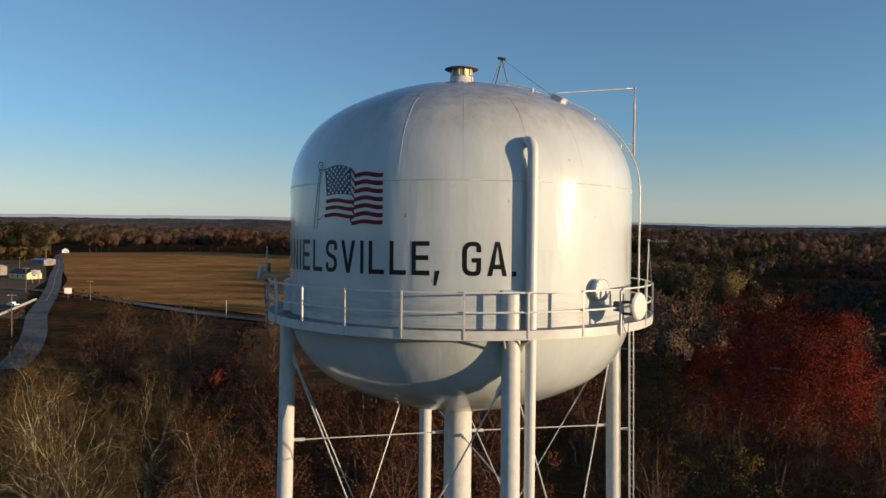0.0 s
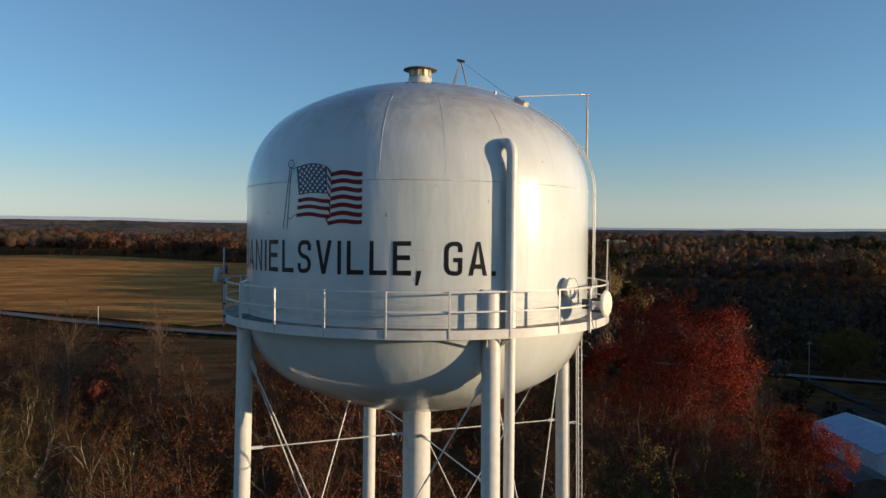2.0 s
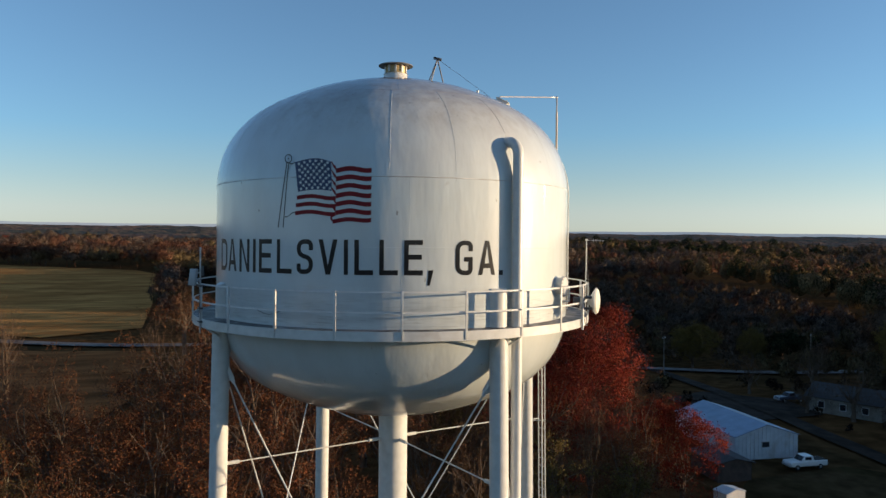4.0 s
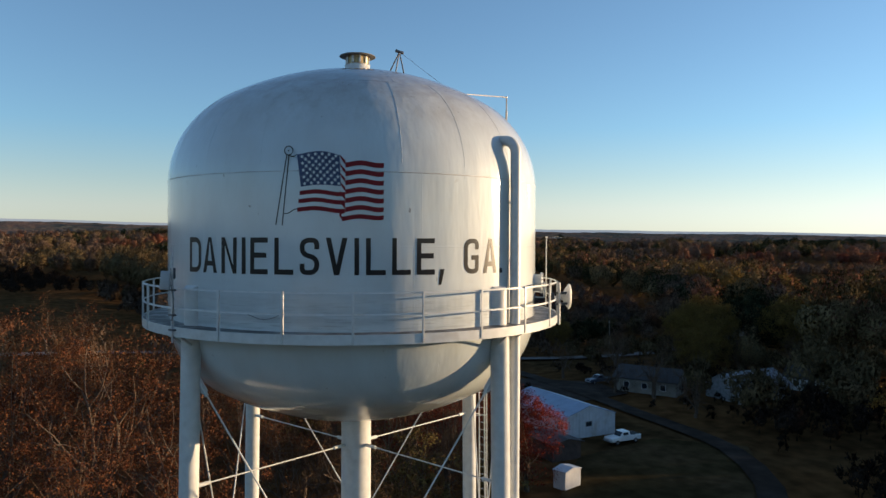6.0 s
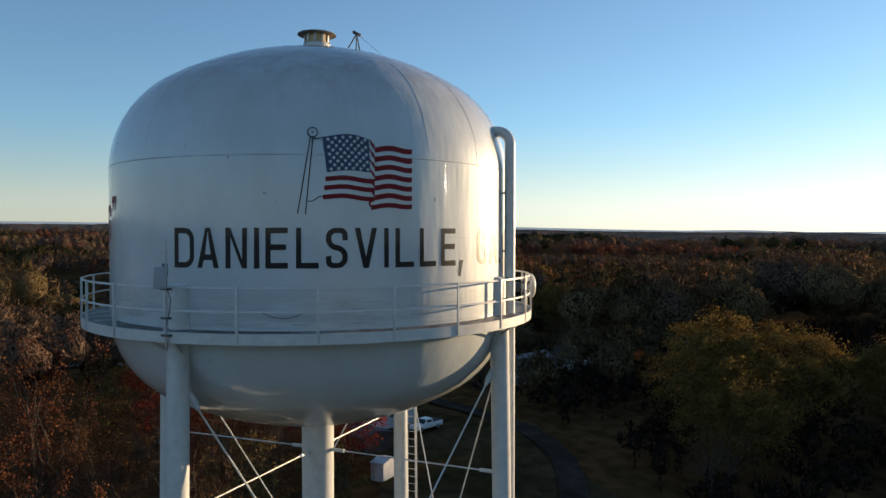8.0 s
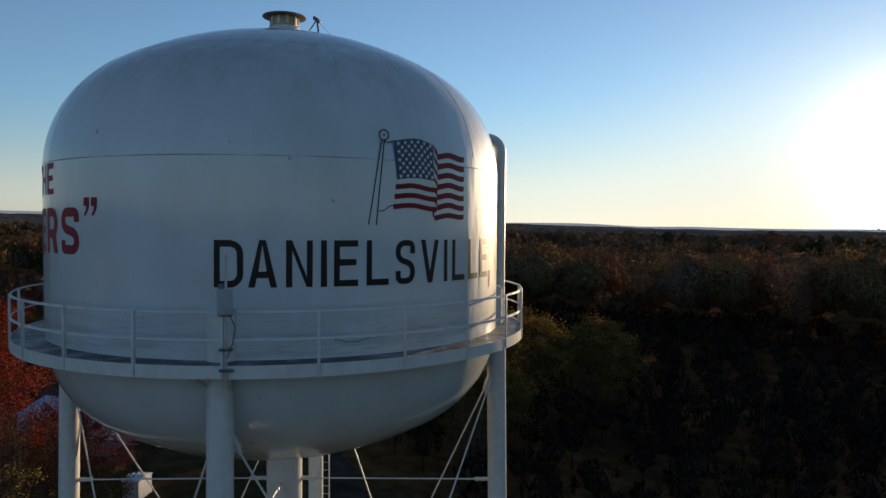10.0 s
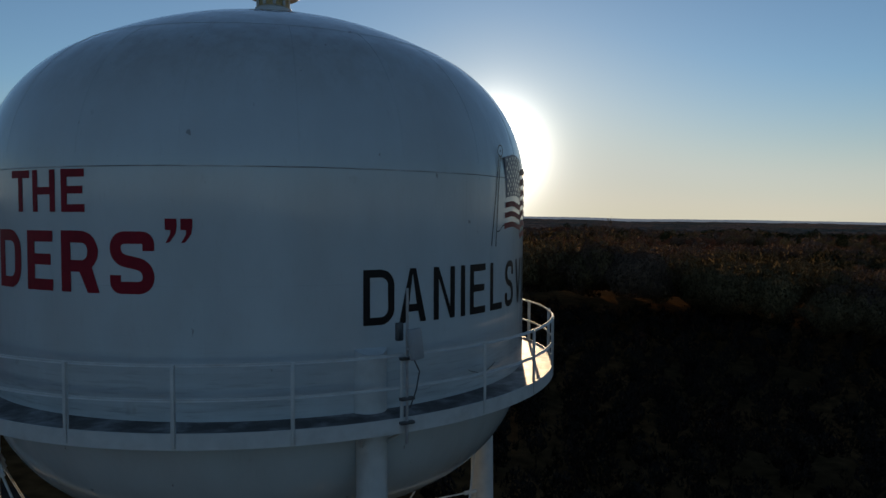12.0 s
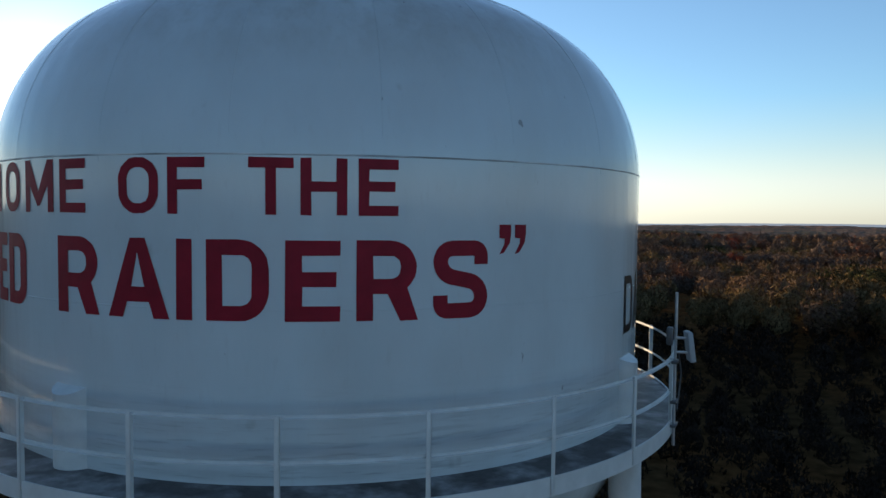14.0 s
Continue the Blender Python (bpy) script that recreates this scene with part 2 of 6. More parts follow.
def tube(bm, pts, r, n=10, caps=True, r1=None):
    """A round tube along a line of points, tapered from r to r1."""
    pts = [Vector(p) for p in pts]
    rings, side = [], None
    for i, p in enumerate(pts):
        d = (pts[min(i + 1, len(pts) - 1)] - pts[max(i - 1, 0)]).normalized()
        if side is None:
            side = d.cross(Vector((0, 0, 1)) if abs(d.z) < 0.9 else Vector((1, 0, 0))).normalized()
        side = (side - d * side.dot(d)).normalized()
        up = d.cross(side)
        rr = r if r1 is None else r + (r1 - r) * i / (len(pts) - 1)
        rings.append([bm.verts.new(p + rr * (math.cos(6.28319 * k / n) * side + math.sin(6.28319 * k / n) * up)) for k in range(n)])
    for a, b in zip(rings, rings[1:]):
        for k in range(n):
            bm.faces.new((a[k], a[(k + 1) % n], b[(k + 1) % n], b[k]))
    if caps:
        bm.faces.new(rings[0][::-1])
        bm.faces.new(rings[-1])
    return bm


def box(bm, size, m=None, bevel=0.0):
    """A box of the given size round the pose m, its edges rounded."""
    made = bmesh.ops.create_cube(bm, size=1)["verts"]
    bmesh.ops.scale(bm, vec=size, verts=made)
    if bevel:
        edges = list({e for v in made for e in v.link_edges})
        made = list({v for f in bmesh.ops.bevel(bm, geom=edges, offset=bevel, segments=2, affect="EDGES", profile=0.5)["faces"] for v in f.verts} | {v for v in made if v.is_valid})
    if m is not None:
        bmesh.ops.transform(bm, matrix=m, verts=made)
    return bm


# ---- the lie of the land ----
SLOPE = 0.0148


def smooth(a, b, x):
    t = min(1.0, max(0.0, (x - a) / (b - a)))
    return t * t * (3 - 2 * t)


def land(x, y):
    r = math.hypot(x, y)
    far = smooth(500, 4700, r)
    z = SLOPE * y + (36.0 * far * far + 14 * far) * (1 - 0.25 * smooth(0.35, -0.2, x / max(r, 1)) - 0.46 * smooth(-0.1, 0.45, x / max(r, 1)))
    z += smooth(150, 900, r) * 7 * noise.noise((x / 420, y / 420, 0.3)) + smooth(900, 2500, r) * 16 * noise.noise((x / 1300, y / 1300, 4.1))
    # Dip added so that the woods in it stay in shade.
    z -= 7 * smooth(125, 45, math.hypot(x - 60, y + 95))
    z -= 5 * smooth(130, 40, math.hypot((x - 150) * 0.8, (y - 220) * 0.75))
    return z


LITTER = material("leaf_litter_ground", (0.112, 0.056, 0.022), 0.95, vary=0.45, scale=0.35, second=(0.070, 0.042, 0.019), second_scale=0.03, spread=(0.42, 0.6), bump=0.5, bump_scale=3, spec=0.0)
STUBBLE = material("dry_field_stubble", (0.52, 0.245, 0.075), 0.95, vary=0.3, scale=0.25, second=(0.33, 0.142, 0.044), second_scale=0.06, spread=(0.4, 0.62), stretch=(0.35, 1.0, 1), bump=1.0, bump_scale=1.2, relief=0.5, spec=0.0)
GRASS = material("dull_winter_grass", (0.050, 0.036, 0.016), 0.95, vary=0.35, scale=0.5, second=(0.085, 0.055, 0.028), second_scale=0.05, spec=0.0)
ASPHALT = material("grey_asphalt", (0.19, 0.17, 0.155), 0.9, vary=0.2, scale=0.7, second=(0.14, 0.12, 0.105), second_scale=0.15, spec=0.1)
MEADOW = material("red_brown_mown_meadow", (0.36, 0.135, 0.048), 0.95, vary=0.35, scale=0.3, second=(0.22, 0.085, 0.032), second_scale=0.08, spread=(0.4, 0.6), stretch=(0.2, 1.0, 1), bump=1.0, bump_scale=1.2, relief=0.4, spec=0.0)
LANE = material("worn_lane_asphalt", (0.054, 0.040, 0.031), 0.95, vary=0.35, scale=0.5, second=(0.036, 0.026, 0.019), second_scale=0.12, spread=(0.4, 0.65), spec=0.05)
DIRT = material("bare_dirt", (0.22, 0.14, 0.085), 0.95, vary=0.25, scale=0.6, second=(0.15, 0.12, 0.07), second_scale=0.1, spec=0.0)


def sheet(name, radii, n, mat, label, lift=None):
    bm = bmesh.new()
    rings = []
    for r in radii:
        rings.append([bm.verts.new((r * math.cos(6.283185 * k / n), r * math.sin(6.283185 * k / n), 0)) for k in range(n)])
    for v in bm.verts:
        v.co.z = land(v.co.x, v.co.y) + (lift(v.co.x, v.co.y) if lift else 0)
    for a, b in zip(rings, rings[1:]):
        for k in range(n):
            bm.faces.new((a[k], b[k], b[(k + 1) % n], a[(k + 1) % n]))
    bm.faces.new(rings[0])
    return tagged(part(name, bm, mat), label, name, kind="structure")


sheet("ground", [6 * 1.085 ** i for i in range(83)], 180, LITTER, "brown leaf-littered ground with rough grass, reaching the horizon")


def patch(name, corners, mat, label, lift=0.12, cell=12.0):
    """A flat piece of land cover with the given outline, laid on the ground."""
    bm = bmesh.new()
    f = bm.faces.new([bm.verts.new((x, y, 0)) for x, y in corners])
    xs, ys = [c[0] for c in corners], [c[1] for c in corners]
    for axis, lo, hi in ((0, min(xs), max(xs)), (1, min(ys), max(ys))):
        v = lo + cell
        while v < hi:
            co, no = [0, 0, 0], [0, 0, 0]
            co[axis], no[axis] = v, 1
            bmesh.ops.bisect_plane(bm, geom=bm.verts[:] + bm.edges[:] + bm.faces[:], plane_co=co, plane_no=no)
            v += cell
    for v in bm.verts:
        v.co.z = land(v.co.x, v.co.y) + lift
    bmesh.ops.recalc_face_normals(bm, faces=bm.faces[:])
    if bm.faces[:][0].normal.z < 0:
        bmesh.ops.reverse_faces(bm, faces=bm.faces[:])
    return tagged(part(name, bm, mat), label, name, kind="structure")


def ribbon(name, line, width, mat, label, lift=0.16):
    """A road or path of even width along a line on the ground."""
    bm = bmesh.new()
    pts = []
    for j, (a, b) in enumerate(zip(line, line[1:])):
        before, after = Vector(line[max(j - 1, 0)]), Vector(line[min(j + 2, len(line) - 1)])
        a, b = Vector(a), Vector(b)
        k = max(2, int((b - a).length / 5))
        for i in range(k):
            t = i / k
            pts.append(tuple(0.5 * (2 * a + (b - before) * t + (2 * before - 5 * a + 4 * b - after) * t * t + (3 * a - before - 3 * b + after) * t ** 3)))
    pts.append(line[-1])
    prev = None
    for i, p in enumerate(pts):
        a, b = pts[max(i - 2, 0)], pts[min(i + 2, len(pts) - 1)]
        d = math.dist(a, b)
        nx, ny = -(b[1] - a[1]) / d * width / 2, (b[0] - a[0]) / d * width / 2
        row = [bm.verts.new((p[0] + s * nx, p[1] + s * ny, land(p[0] + s * nx, p[1] + s * ny) + lift)) for s in (1, -1)]
        if prev:
            bm.faces.new((prev[0], prev[1], row[1], row[0]))
        prev = row
    return tagged(part(name, bm, mat), label, name, kind="structure")


FIELD = [(-168, 292), (-120, 251), (-84, 228), (-40, 198), (-15, 212), (-13, 330), (-15, 480), (-28, 520), (-112, 581), (-170, 640), (-250, 712), (-372, 690), (-280, 500), (-190, 340)]
LOWFIELD = [(-58, 184), (-36, 174), (-12, 168), (-14, 112), (-22, 90), (-38, 90), (-46, 130)]
LAWN = [(24, 8), (36, 22), (46, 36), (60, 46), (76, 46), (84, 36), (68, 22), (60, 10), (40, 2)]
YARD = [(-250, 215), (-128, 196), (-140, 215), (-178, 285), (-200, 340), (-290, 500), (-330, 480), (-300, 350)]
patch("field", FIELD, STUBBLE, "wide tan stubble field striped by long evening shadows", 0.35)
patch("meadow", LOWFIELD, MEADOW, "small mown stubble meadow below the road", 0.2)
patch("lawn", LAWN, GRASS, "small dull green lawn beside the white building", 0.1)
patch("yard", YARD, DIRT, "bare dirt and gravel yard by the road junction", 0.2)
ROAD_A = [(-371, 690), (-325, 588), (-284, 508), (-245, 436), (-212, 370), (-184, 316), (-170, 288), (-150, 247), (-130, 205), (-111, 170), (-98, 144), (-88, 120)]
ROAD_B = [(-330, 330), (-230, 304), (-166, 282), (-140, 263), (-96, 226), (-66, 204), (-20, 178), (40, 165), (104, 124), (135, 107), (170, 105), (260, 120)]
ROAD_C = [(104, 124), (95, 92), (89, 69), (86, 58), (83.5, 46), (80, 36), (70.5, 25), (58, 17.5), (40, 10)]
ribbon("road_1", ROAD_A, 6.0, ASPHALT, "grey asphalt country road past the field", 0.45)
ribbon("road_marking", ROAD_A[2:8], 0.22, material("worn_road_paint", (0.50, 0.46, 0.36), 0.8, vary=0.3, scale=0.6), "worn pale line along the road's middle", 0.49)
ribbon("road_2", ROAD_B, 5.0, ASPHALT, "grey asphalt road below the field", 0.5)
patch("gravel_lot", [(76, 72), (84, 68), (97, 68), (101, 80), (92, 92), (80, 88)], LANE, "grey gravel lot between the sheds and houses", 0.2)
ribbon("road_3", ROAD_C, 3.4, LANE, "narrow asphalt lane between houses", 0.3)

# ---- the water tower ----
R = 6.01
SEAM, DECK_Z, RAIL_Z = 31.56, 27.40, 28.47
BALCONY = 6.74
LEGS = (12.8, 102.4, 191.4, 282.7)
ROOF = (31.48, 3.1, 8.8)  # where the dished head begins, its knuckle radius and its crown radius
BOWL = (27.52, 2.8, 9.4)
tower = thing("water_tower", "white-painted steel water tower on four legs with a railed balcony", "water tower")


def dish_depth(r, knuckle, crown):
    """How far a dished head stands out at radius r."""
    drop = math.sqrt((crown - knuckle) ** 2 - (R - knuckle) ** 2)
    edge = crown * (R - knuckle) / (crown - knuckle)
    if r > edge:
        return math.sqrt(max(0.0, knuckle ** 2 - (min(r, R) - R + knuckle) ** 2))
    return math.sqrt(crown ** 2 - r ** 2) - drop


def roof_z(r):
    return ROOF[0] + dish_depth(r, *ROOF[1:])


def bowl_z(r):
    return BOWL[0] - dish_depth(r, *BOWL[1:])


STEPS = [R * math.cos(radians(90 * i / 44)) ** 0.9 for i in range(44)] + [0.0]
prof = [(r, bowl_z(r)) for r in reversed(STEPS)]
prof += [(R, BOWL[0] + (ROOF[0] - BOWL[0]) * i / 8) for i in range(1, 8)]
prof += [(r, roof_z(r)) for r in STEPS]
shell = part("tank", lathe(bmesh.new(), prof, 240), WHITE, tower, "glossy white tank with rounded roof and bowl, faintly streaked")


def wrap(bm, r=R + 0.007, step=0.16):
    """Bends a flat drawing, x along the wall in metres and y up, round the tank."""
    xs = [v.co.x for v in bm.verts]
    x = min(xs) + step
    while x < max(xs):
        bmesh.ops.bisect_plane(bm, geom=bm.verts[:] + bm.edges[:] + bm.faces[:], plane_co=(x, 0, 0), plane_no=(1, 0, 0))
        x += step
    for v in bm.verts:
        v.co = polar(math.degrees(v.co.x / R), r, v.co.y)
    return bm


def at_az(az):
    return radians(az) * R


def fillet(pts, r, n=6):
    """A line through points, its inner corners rounded to radius r."""
    out = [Vector((*pts[0], 0))]
    for p, q, t in zip(pts, pts[1:], pts[2:]):
        p, q, t = Vector((*p, 0)), Vector((*q, 0)), Vector((*t, 0))
        u, v = (p - q).normalized(), (t - q).normalized()
        half = u.angle(v) / 2
        if half > 1.55:
            out.append(q)
            continue
        cut = min(r / math.tan(half), 0.48 * (p - q).length, 0.48 * (t - q).length)
        a, b = q + u * cut, q + v * cut
        for i in range(n + 1):
            f = i / n
            out.append(a * (1 - f) ** 2 + q * (2 * f * (1 - f)) * 0.82 + (a + b) * (f * (1 - f)) * 0.18 + b * f * f)
    out.append(Vector((*pts[-1], 0)))
    return out


def stroked(pts, s):
    """The two sides of a brush stroke of width s along a line."""
    sides = ([], [])
    for i, p in enumerate(pts):
        d0 = (p - pts[i - 1]).normalized() if i else (pts[1] - p).normalized()
        d1 = (pts[i + 1] - p).normalized() if i < len(pts) - 1 else d0
        n0, n1 = Vector((-d0.y, d0.x, 0)), Vector((-d1.y, d1.x, 0))
        m = n0 + n1
        m = m / max(m.length_squared / 2, 0.5)
        sides[0].append(p + m * s / 2)
        sides[1].append(p - m * s / 2)
    return sides


def rounded(x0, y0, x1, y1, tl, tr, br, bl):
    """A box outline with its own radius at every corner."""
    out = []
    for cx, cy, r, a in ((x1 - tr, y1 - tr, tr, 0), (x0 + tl, y1 - tl, tl, 90), (x0 + bl, y0 + bl, bl, 180), (x1 - br, y0 + br, br, 270)):
        steps = range(9) if r > 0 else (0,)
        out += [Vector((cx + r * math.cos(radians(a + 11.25 * k)), cy + r * math.sin(radians(a + 11.25 * k)), 0)) for k in steps]
    return out


def letter_outlines(ch, w, h, s, t):
    """Sign-painter's block letter w by h: its outline first, then its holes; s and t are the upright and level strokes."""
    m = h * 0.5
    if ch == "I":
        shapes = [[(0, 0), (w, 0), (w, h), (0, h)]]
    elif ch == "L":
        shapes = [[(0, 0), (w, 0), (w, t), (s, t), (s, h), (0, h)]]
    elif ch in "EF":
        k = 0.52 * h
        shapes = [[(0, 0), (w, 0), (w, t), (s, t)] if ch == "E" else [(0, 0), (s, 0)]]
        shapes[0] += [(s, k - t / 2), (w * 0.93, k - t / 2), (w * 0.93, k + t / 2), (s, k + t / 2), (s, h - t), (w, h - t), (w, h), (0, h)]
    elif ch == "T":
        shapes = [[(w / 2 - s / 2, 0), (w / 2 + s / 2, 0), (w / 2 + s / 2, h - t), (w, h - t), (w, h), (0, h), (0, h - t), (w / 2 - s / 2, h - t)]]
    elif ch == "H":
        shapes = [[(0, 0), (s, 0), (s, m - t / 2), (w - s, m - t / 2), (w - s, 0), (w, 0), (w, h), (w - s, h), (w - s, m + t / 2), (s, m + t / 2), (s, h), (0, h)]]
    elif ch == "N":
        shapes = [[(0, 0), (s, 0), (s, h - 1.75 * s), (w - s, 0), (w, 0), (w, h), (w - s, h), (w - s, 1.75 * s), (s, h), (0, h)]]
    elif ch == "M":
        shapes = [[(0, 0), (s, 0), (s, h - 2.6 * s), (w / 2 - 0.25 * s, 0.12 * h), (w / 2 + 0.25 * s, 0.12 * h), (w - s, h - 2.6 * s), (w - s, 0), (w, 0), (w, h), (w - s * 1.05, h), (w / 2, 0.40 * h), (s * 1.05, h), (0, h)]]
    elif ch == "V":
        shapes = [[(w / 2 - s * 0.55, 0), (w / 2 + s * 0.55, 0), (w, h), (w - s * 1.08, h), (w / 2, 0.27 * h), (s * 1.08, h), (0, h)]]
    elif ch == "A":
        lean = (w / 2 - s * 0.55) / h
        b0, b1 = 0.20 * h, 0.20 * h + t
        e = s * 1.08
        top = h - s * 0.9
        shapes = [[(0, 0), (e, 0), (e + lean * b0, b0), (w - e - lean * b0, b0), (w - e, 0), (w, 0), (w / 2 + s * 0.55, h), (w / 2 - s * 0.55, h)],
                  [(e + lean * b1, b1), (w - e - lean * b1, b1), (w / 2 + max(0.0, w / 2 - e - lean * top), top), (w / 2 - max(0.004, w / 2 - e - lean * top), top)]]
    elif ch in "DO":
        r = 0.46 * w
        left = 0 if ch == "D" else r
        k = max(r - s, 0.25 * s)
        shapes = [rounded(0, 0, w, h, left, r, r, left), rounded(s, t, w - s, h - t, k if left else 0, k, k, k if left else 0)]
    elif ch == "R":
        m0 = 0.43 * h - t / 2
        r = min(0.44 * w, (h - m0) / 2)
        bowl = w * 0.97
        arc_pts = [(bowl - r + r * math.cos(radians(a)), m0 + r + r * math.sin(radians(a))) for a in range(-50, 1, 10)]
        arc_pts += [(bowl - r + r * math.cos(radians(a)), h - r + r * math.sin(radians(a))) for a in range(0, 91, 10)]
        k = max(r - s, 0.25 * s)
        shapes = [[(0, 0), (s, 0), (s, m0), (w * 0.50, m0), (w - 1.12 * s, 0), (w, 0)] + arc_pts + [(0, h)],
                  rounded(s, m0 + t, bowl - s, h - t, 0, k, k, 0)]
    return [[Vector((p[0], p[1], 0)) for p in shape] for shape in shapes]


def letter(ch, az0, az1, z0, z1, mat, s, t, name="letter"):
    """One painted letter between two bearings and two heights."""
    x0 = at_az(az0)
    w, h = at_az(az1) - x0, z1 - z0
    bm = bmesh.new()
    if ch in "SG":  # one bent stroke
        k = (s + t) / 2
        a, b = k / 2, w - k / 2
        if ch == "S":
            pts = fillet([(b, 0.69 * h), (b, h - k / 2), (a, h - k / 2), (a, 0.565 * h), (b, 0.445 * h), (b, k / 2), (a, k / 2), (a, 0.30 * h)], 0.36 * w)
        else:
            pts = fillet([(b, 0.69 * h), (b, h - k / 2), (a, h - k / 2), (a, k / 2), (b, k / 2), (b, 0.30 * h), (b, 0.46 * h)], 0.36 * w) + [Vector((0.50 * w, 0.46 * h, 0))]
        left, right = ([bm.verts.new((x0 + p.x, z0 + p.y, 0)) for p in line] for line in stroked(pts, k))
        for j in range(len(pts) - 1):
            bm.faces.new((left[j], right[j], right[j + 1], left[j + 1]))
        return part(name, wrap(bm), mat, shell, smooth=False)
    edges = []
    for shape in letter_outlines(ch, w, h, s, t):
        vs = [bm.verts.new((x0 + p.x + random.uniform(-0.004, 0.004), z0 + p.y + random.uniform(-0.004, 0.004), 0)) for p in shape]
        edges += [bm.edges.new((vs[k - 1], vs[k])) for k in range(len(vs))]
    bmesh.ops.triangle_fill(bm, use_beauty=True, use_dissolve=False, edges=edges)
    bmesh.ops.recalc_face_normals(bm, faces=bm.faces[:])
    return part(name, wrap(bm), mat, shell, smooth=False)


for ch, a0, a1 in (("D", 190.1, 195.7), ("A", 196.6, 202.1), ("N", 203.8, 208.9), ("I", 210.5, 211.7), ("E", 213.1, 218.1), ("L", 219.9, 224.9),
                   ("S", 226.5, 231.4), ("V", 233.0, 238.3), ("I", 240.0, 241.15), ("L", 242.8, 247.7), ("L", 249.3, 254.1), ("E", 255.7, 260.6),
                   ("G", 269.4, 274.4), ("A", 276.1, 281.5)):
    letter(ch, a0, a1, 28.88, 29.84, BLACK, 0.122, 0.135)
for name, pts in (("comma", ((261.75, 28.60), (262.45, 28.60), (263.4, 29.02), (262.1, 29.02))), ("full_stop", ((282.8, 28.87), (284.1, 28.87), (284.1, 29.01), (282.8, 29.01)))):
    bm = bmesh.new()
    bm.faces.new([bm.verts.new((at_az(az), z, 0)) for az, z in pts])
    part(name, wrap(bm), BLACK, shell, smooth=False)
for ch, a0, a1 in (("H", 77.0, 82.4), ("O", 85.0, 90.6), ("M", 92.4, 99.4), ("E", 100.7, 105.6), ("O", 111.0, 116.7), ("F", 117.9, 122.7),
                   ("T", 128.0, 133.3), ("H", 134.1, 139.6), ("E", 140.9, 145.7)):
    letter(ch, a0, a1, 30.81, 31.52, RED, 0.135, 0.130)
for ch, a0, a1 in (("R", 72.0, 79.2), ("E", 80.3, 85.2), ("D", 86.0, 92.3), ("R", 100.2, 107.8), ("A", 109.3, 118.1), ("I", 119.0, 121.05), ("D", 122.8, 130.4),
                   ("E", 132.3, 138.8), ("R", 140.7, 148.3), ("S", 150.2, 157.7)):
    letter(ch, a0, a1, 29.48, 30.50, RED, 0.212, 0.192)
for a0 in (159.3, 161.75):
    bm = bmesh.new()
    bm.faces.new([bm.verts.new((at_az(a0 + u), z, 0)) for u, z in ((0.15, 30.31), (0.85, 30.33), (1.75, 30.46), (1.95, 30.58), (1.95, 30.71), (0.1, 30.71), (0.1, 30.53), (0.95, 30.52), (0.9, 30.45))])
    part("quotation_mark", wrap(bm), RED, shell, smooth=False)


# painted flag: drawn in the units of a sketch 720 wide, then laid on the wall
def fx(u):
    return at_az(225.76 + (u - 183) * (247.18 - 225.76) / (655 - 183))


def fz(v):
    return 31.98 - (v - 110) * (31.98 - 30.297) / (470 - 110) - 0.0


def strip(name, top, bottom, mat, thick=None):
    """A painted band between two lines of sketch points with equal counts."""
    bm = bmesh.new()
    a = [bm.verts.new((fx(u), fz(v), 0)) for u, v in top]
    b = [bm.verts.new((fx(u), fz(v), 0)) for u, v in bottom]
    for i in range(len(a) - 1):
        bm.faces.new((b[i], b[i + 1], a[i + 1], a[i]))
    return part(name, wrap(bm, R + 0.007), mat, shell, smooth=False)


def wave(u0, u1, v0, v1, lift, n=14):
    return [(u0 + (u1 - u0) * i / n, v0 + (v1 - v0) * i / n - lift * math.sin(math.pi * 2 * (i / n) - 0.9) * 0.5 - lift * 0.25) for i in range(n + 1)]


strip("flag_canton", [(183 + 232 * i / 12, 110 + 5 * i / 12 - 21 * math.sin(math.pi * (i / 12) ** 1.2)) for i in range(13)],
      [(205 + 218 * i / 12, 288 - 3 * i / 12 - 10 * math.sin(math.pi * i / 12)) for i in range(13)], BLUE)
for k in range(6):
    v = 150 + 49.0 * k
    strip("flag_stripe", wave(447, 655, v + 2, v, 14), wave(447, 653, v + 29, v + 27, 14), FLAGRED)
strip("flag_stripe", wave(428, 655, 450, 440, 12), wave(428, 653, 475, 465, 12), FLAGRED)
for k, v in enumerate((308, 353, 400)):
    strip("flag_stripe", wave(198 - 6 * k, 446, v, v + 6, 12), wave(198 - 6 * k, 446, v + 24, v + 30, 12), FLAGRED)
for k in range(6):
    v = 122 + 49 * k
    strip("flag_fold", [(417, v - 14), (430, v + 4), (446, v + 20)], [(420, v + 2), (432, v + 24), (446, v + 44)], FLAGRED)
strip("flag_curl", [(446, 425), (430, 424), (416, 430), (414, 446), (424, 464)], [(440, 432), (430, 436), (425, 440), (426, 448), (434, 455)], FLAGRED)


def star(u, v, r, turn):
    bm = bmesh.new()
    pts = [(r * (1 if i % 2 == 0 else 0.42) * math.cos(turn + math.pi * i / 5), r * (1 if i % 2 == 0 else 0.42) * math.sin(turn + math.pi * i / 5)) for i in range(10)]
    mid = bm.verts.new((fx(u), fz(v), 0))
    vs = [bm.verts.new((fx(u + a), fz(v - b), 0)) for a, b in pts]
    for i in range(10):
        bm.faces.new((mid, vs[i], vs[(i + 1) % 10]))
    return part("flag_star", wrap(bm, R + 0.011), WHITE, shell, smooth=False)


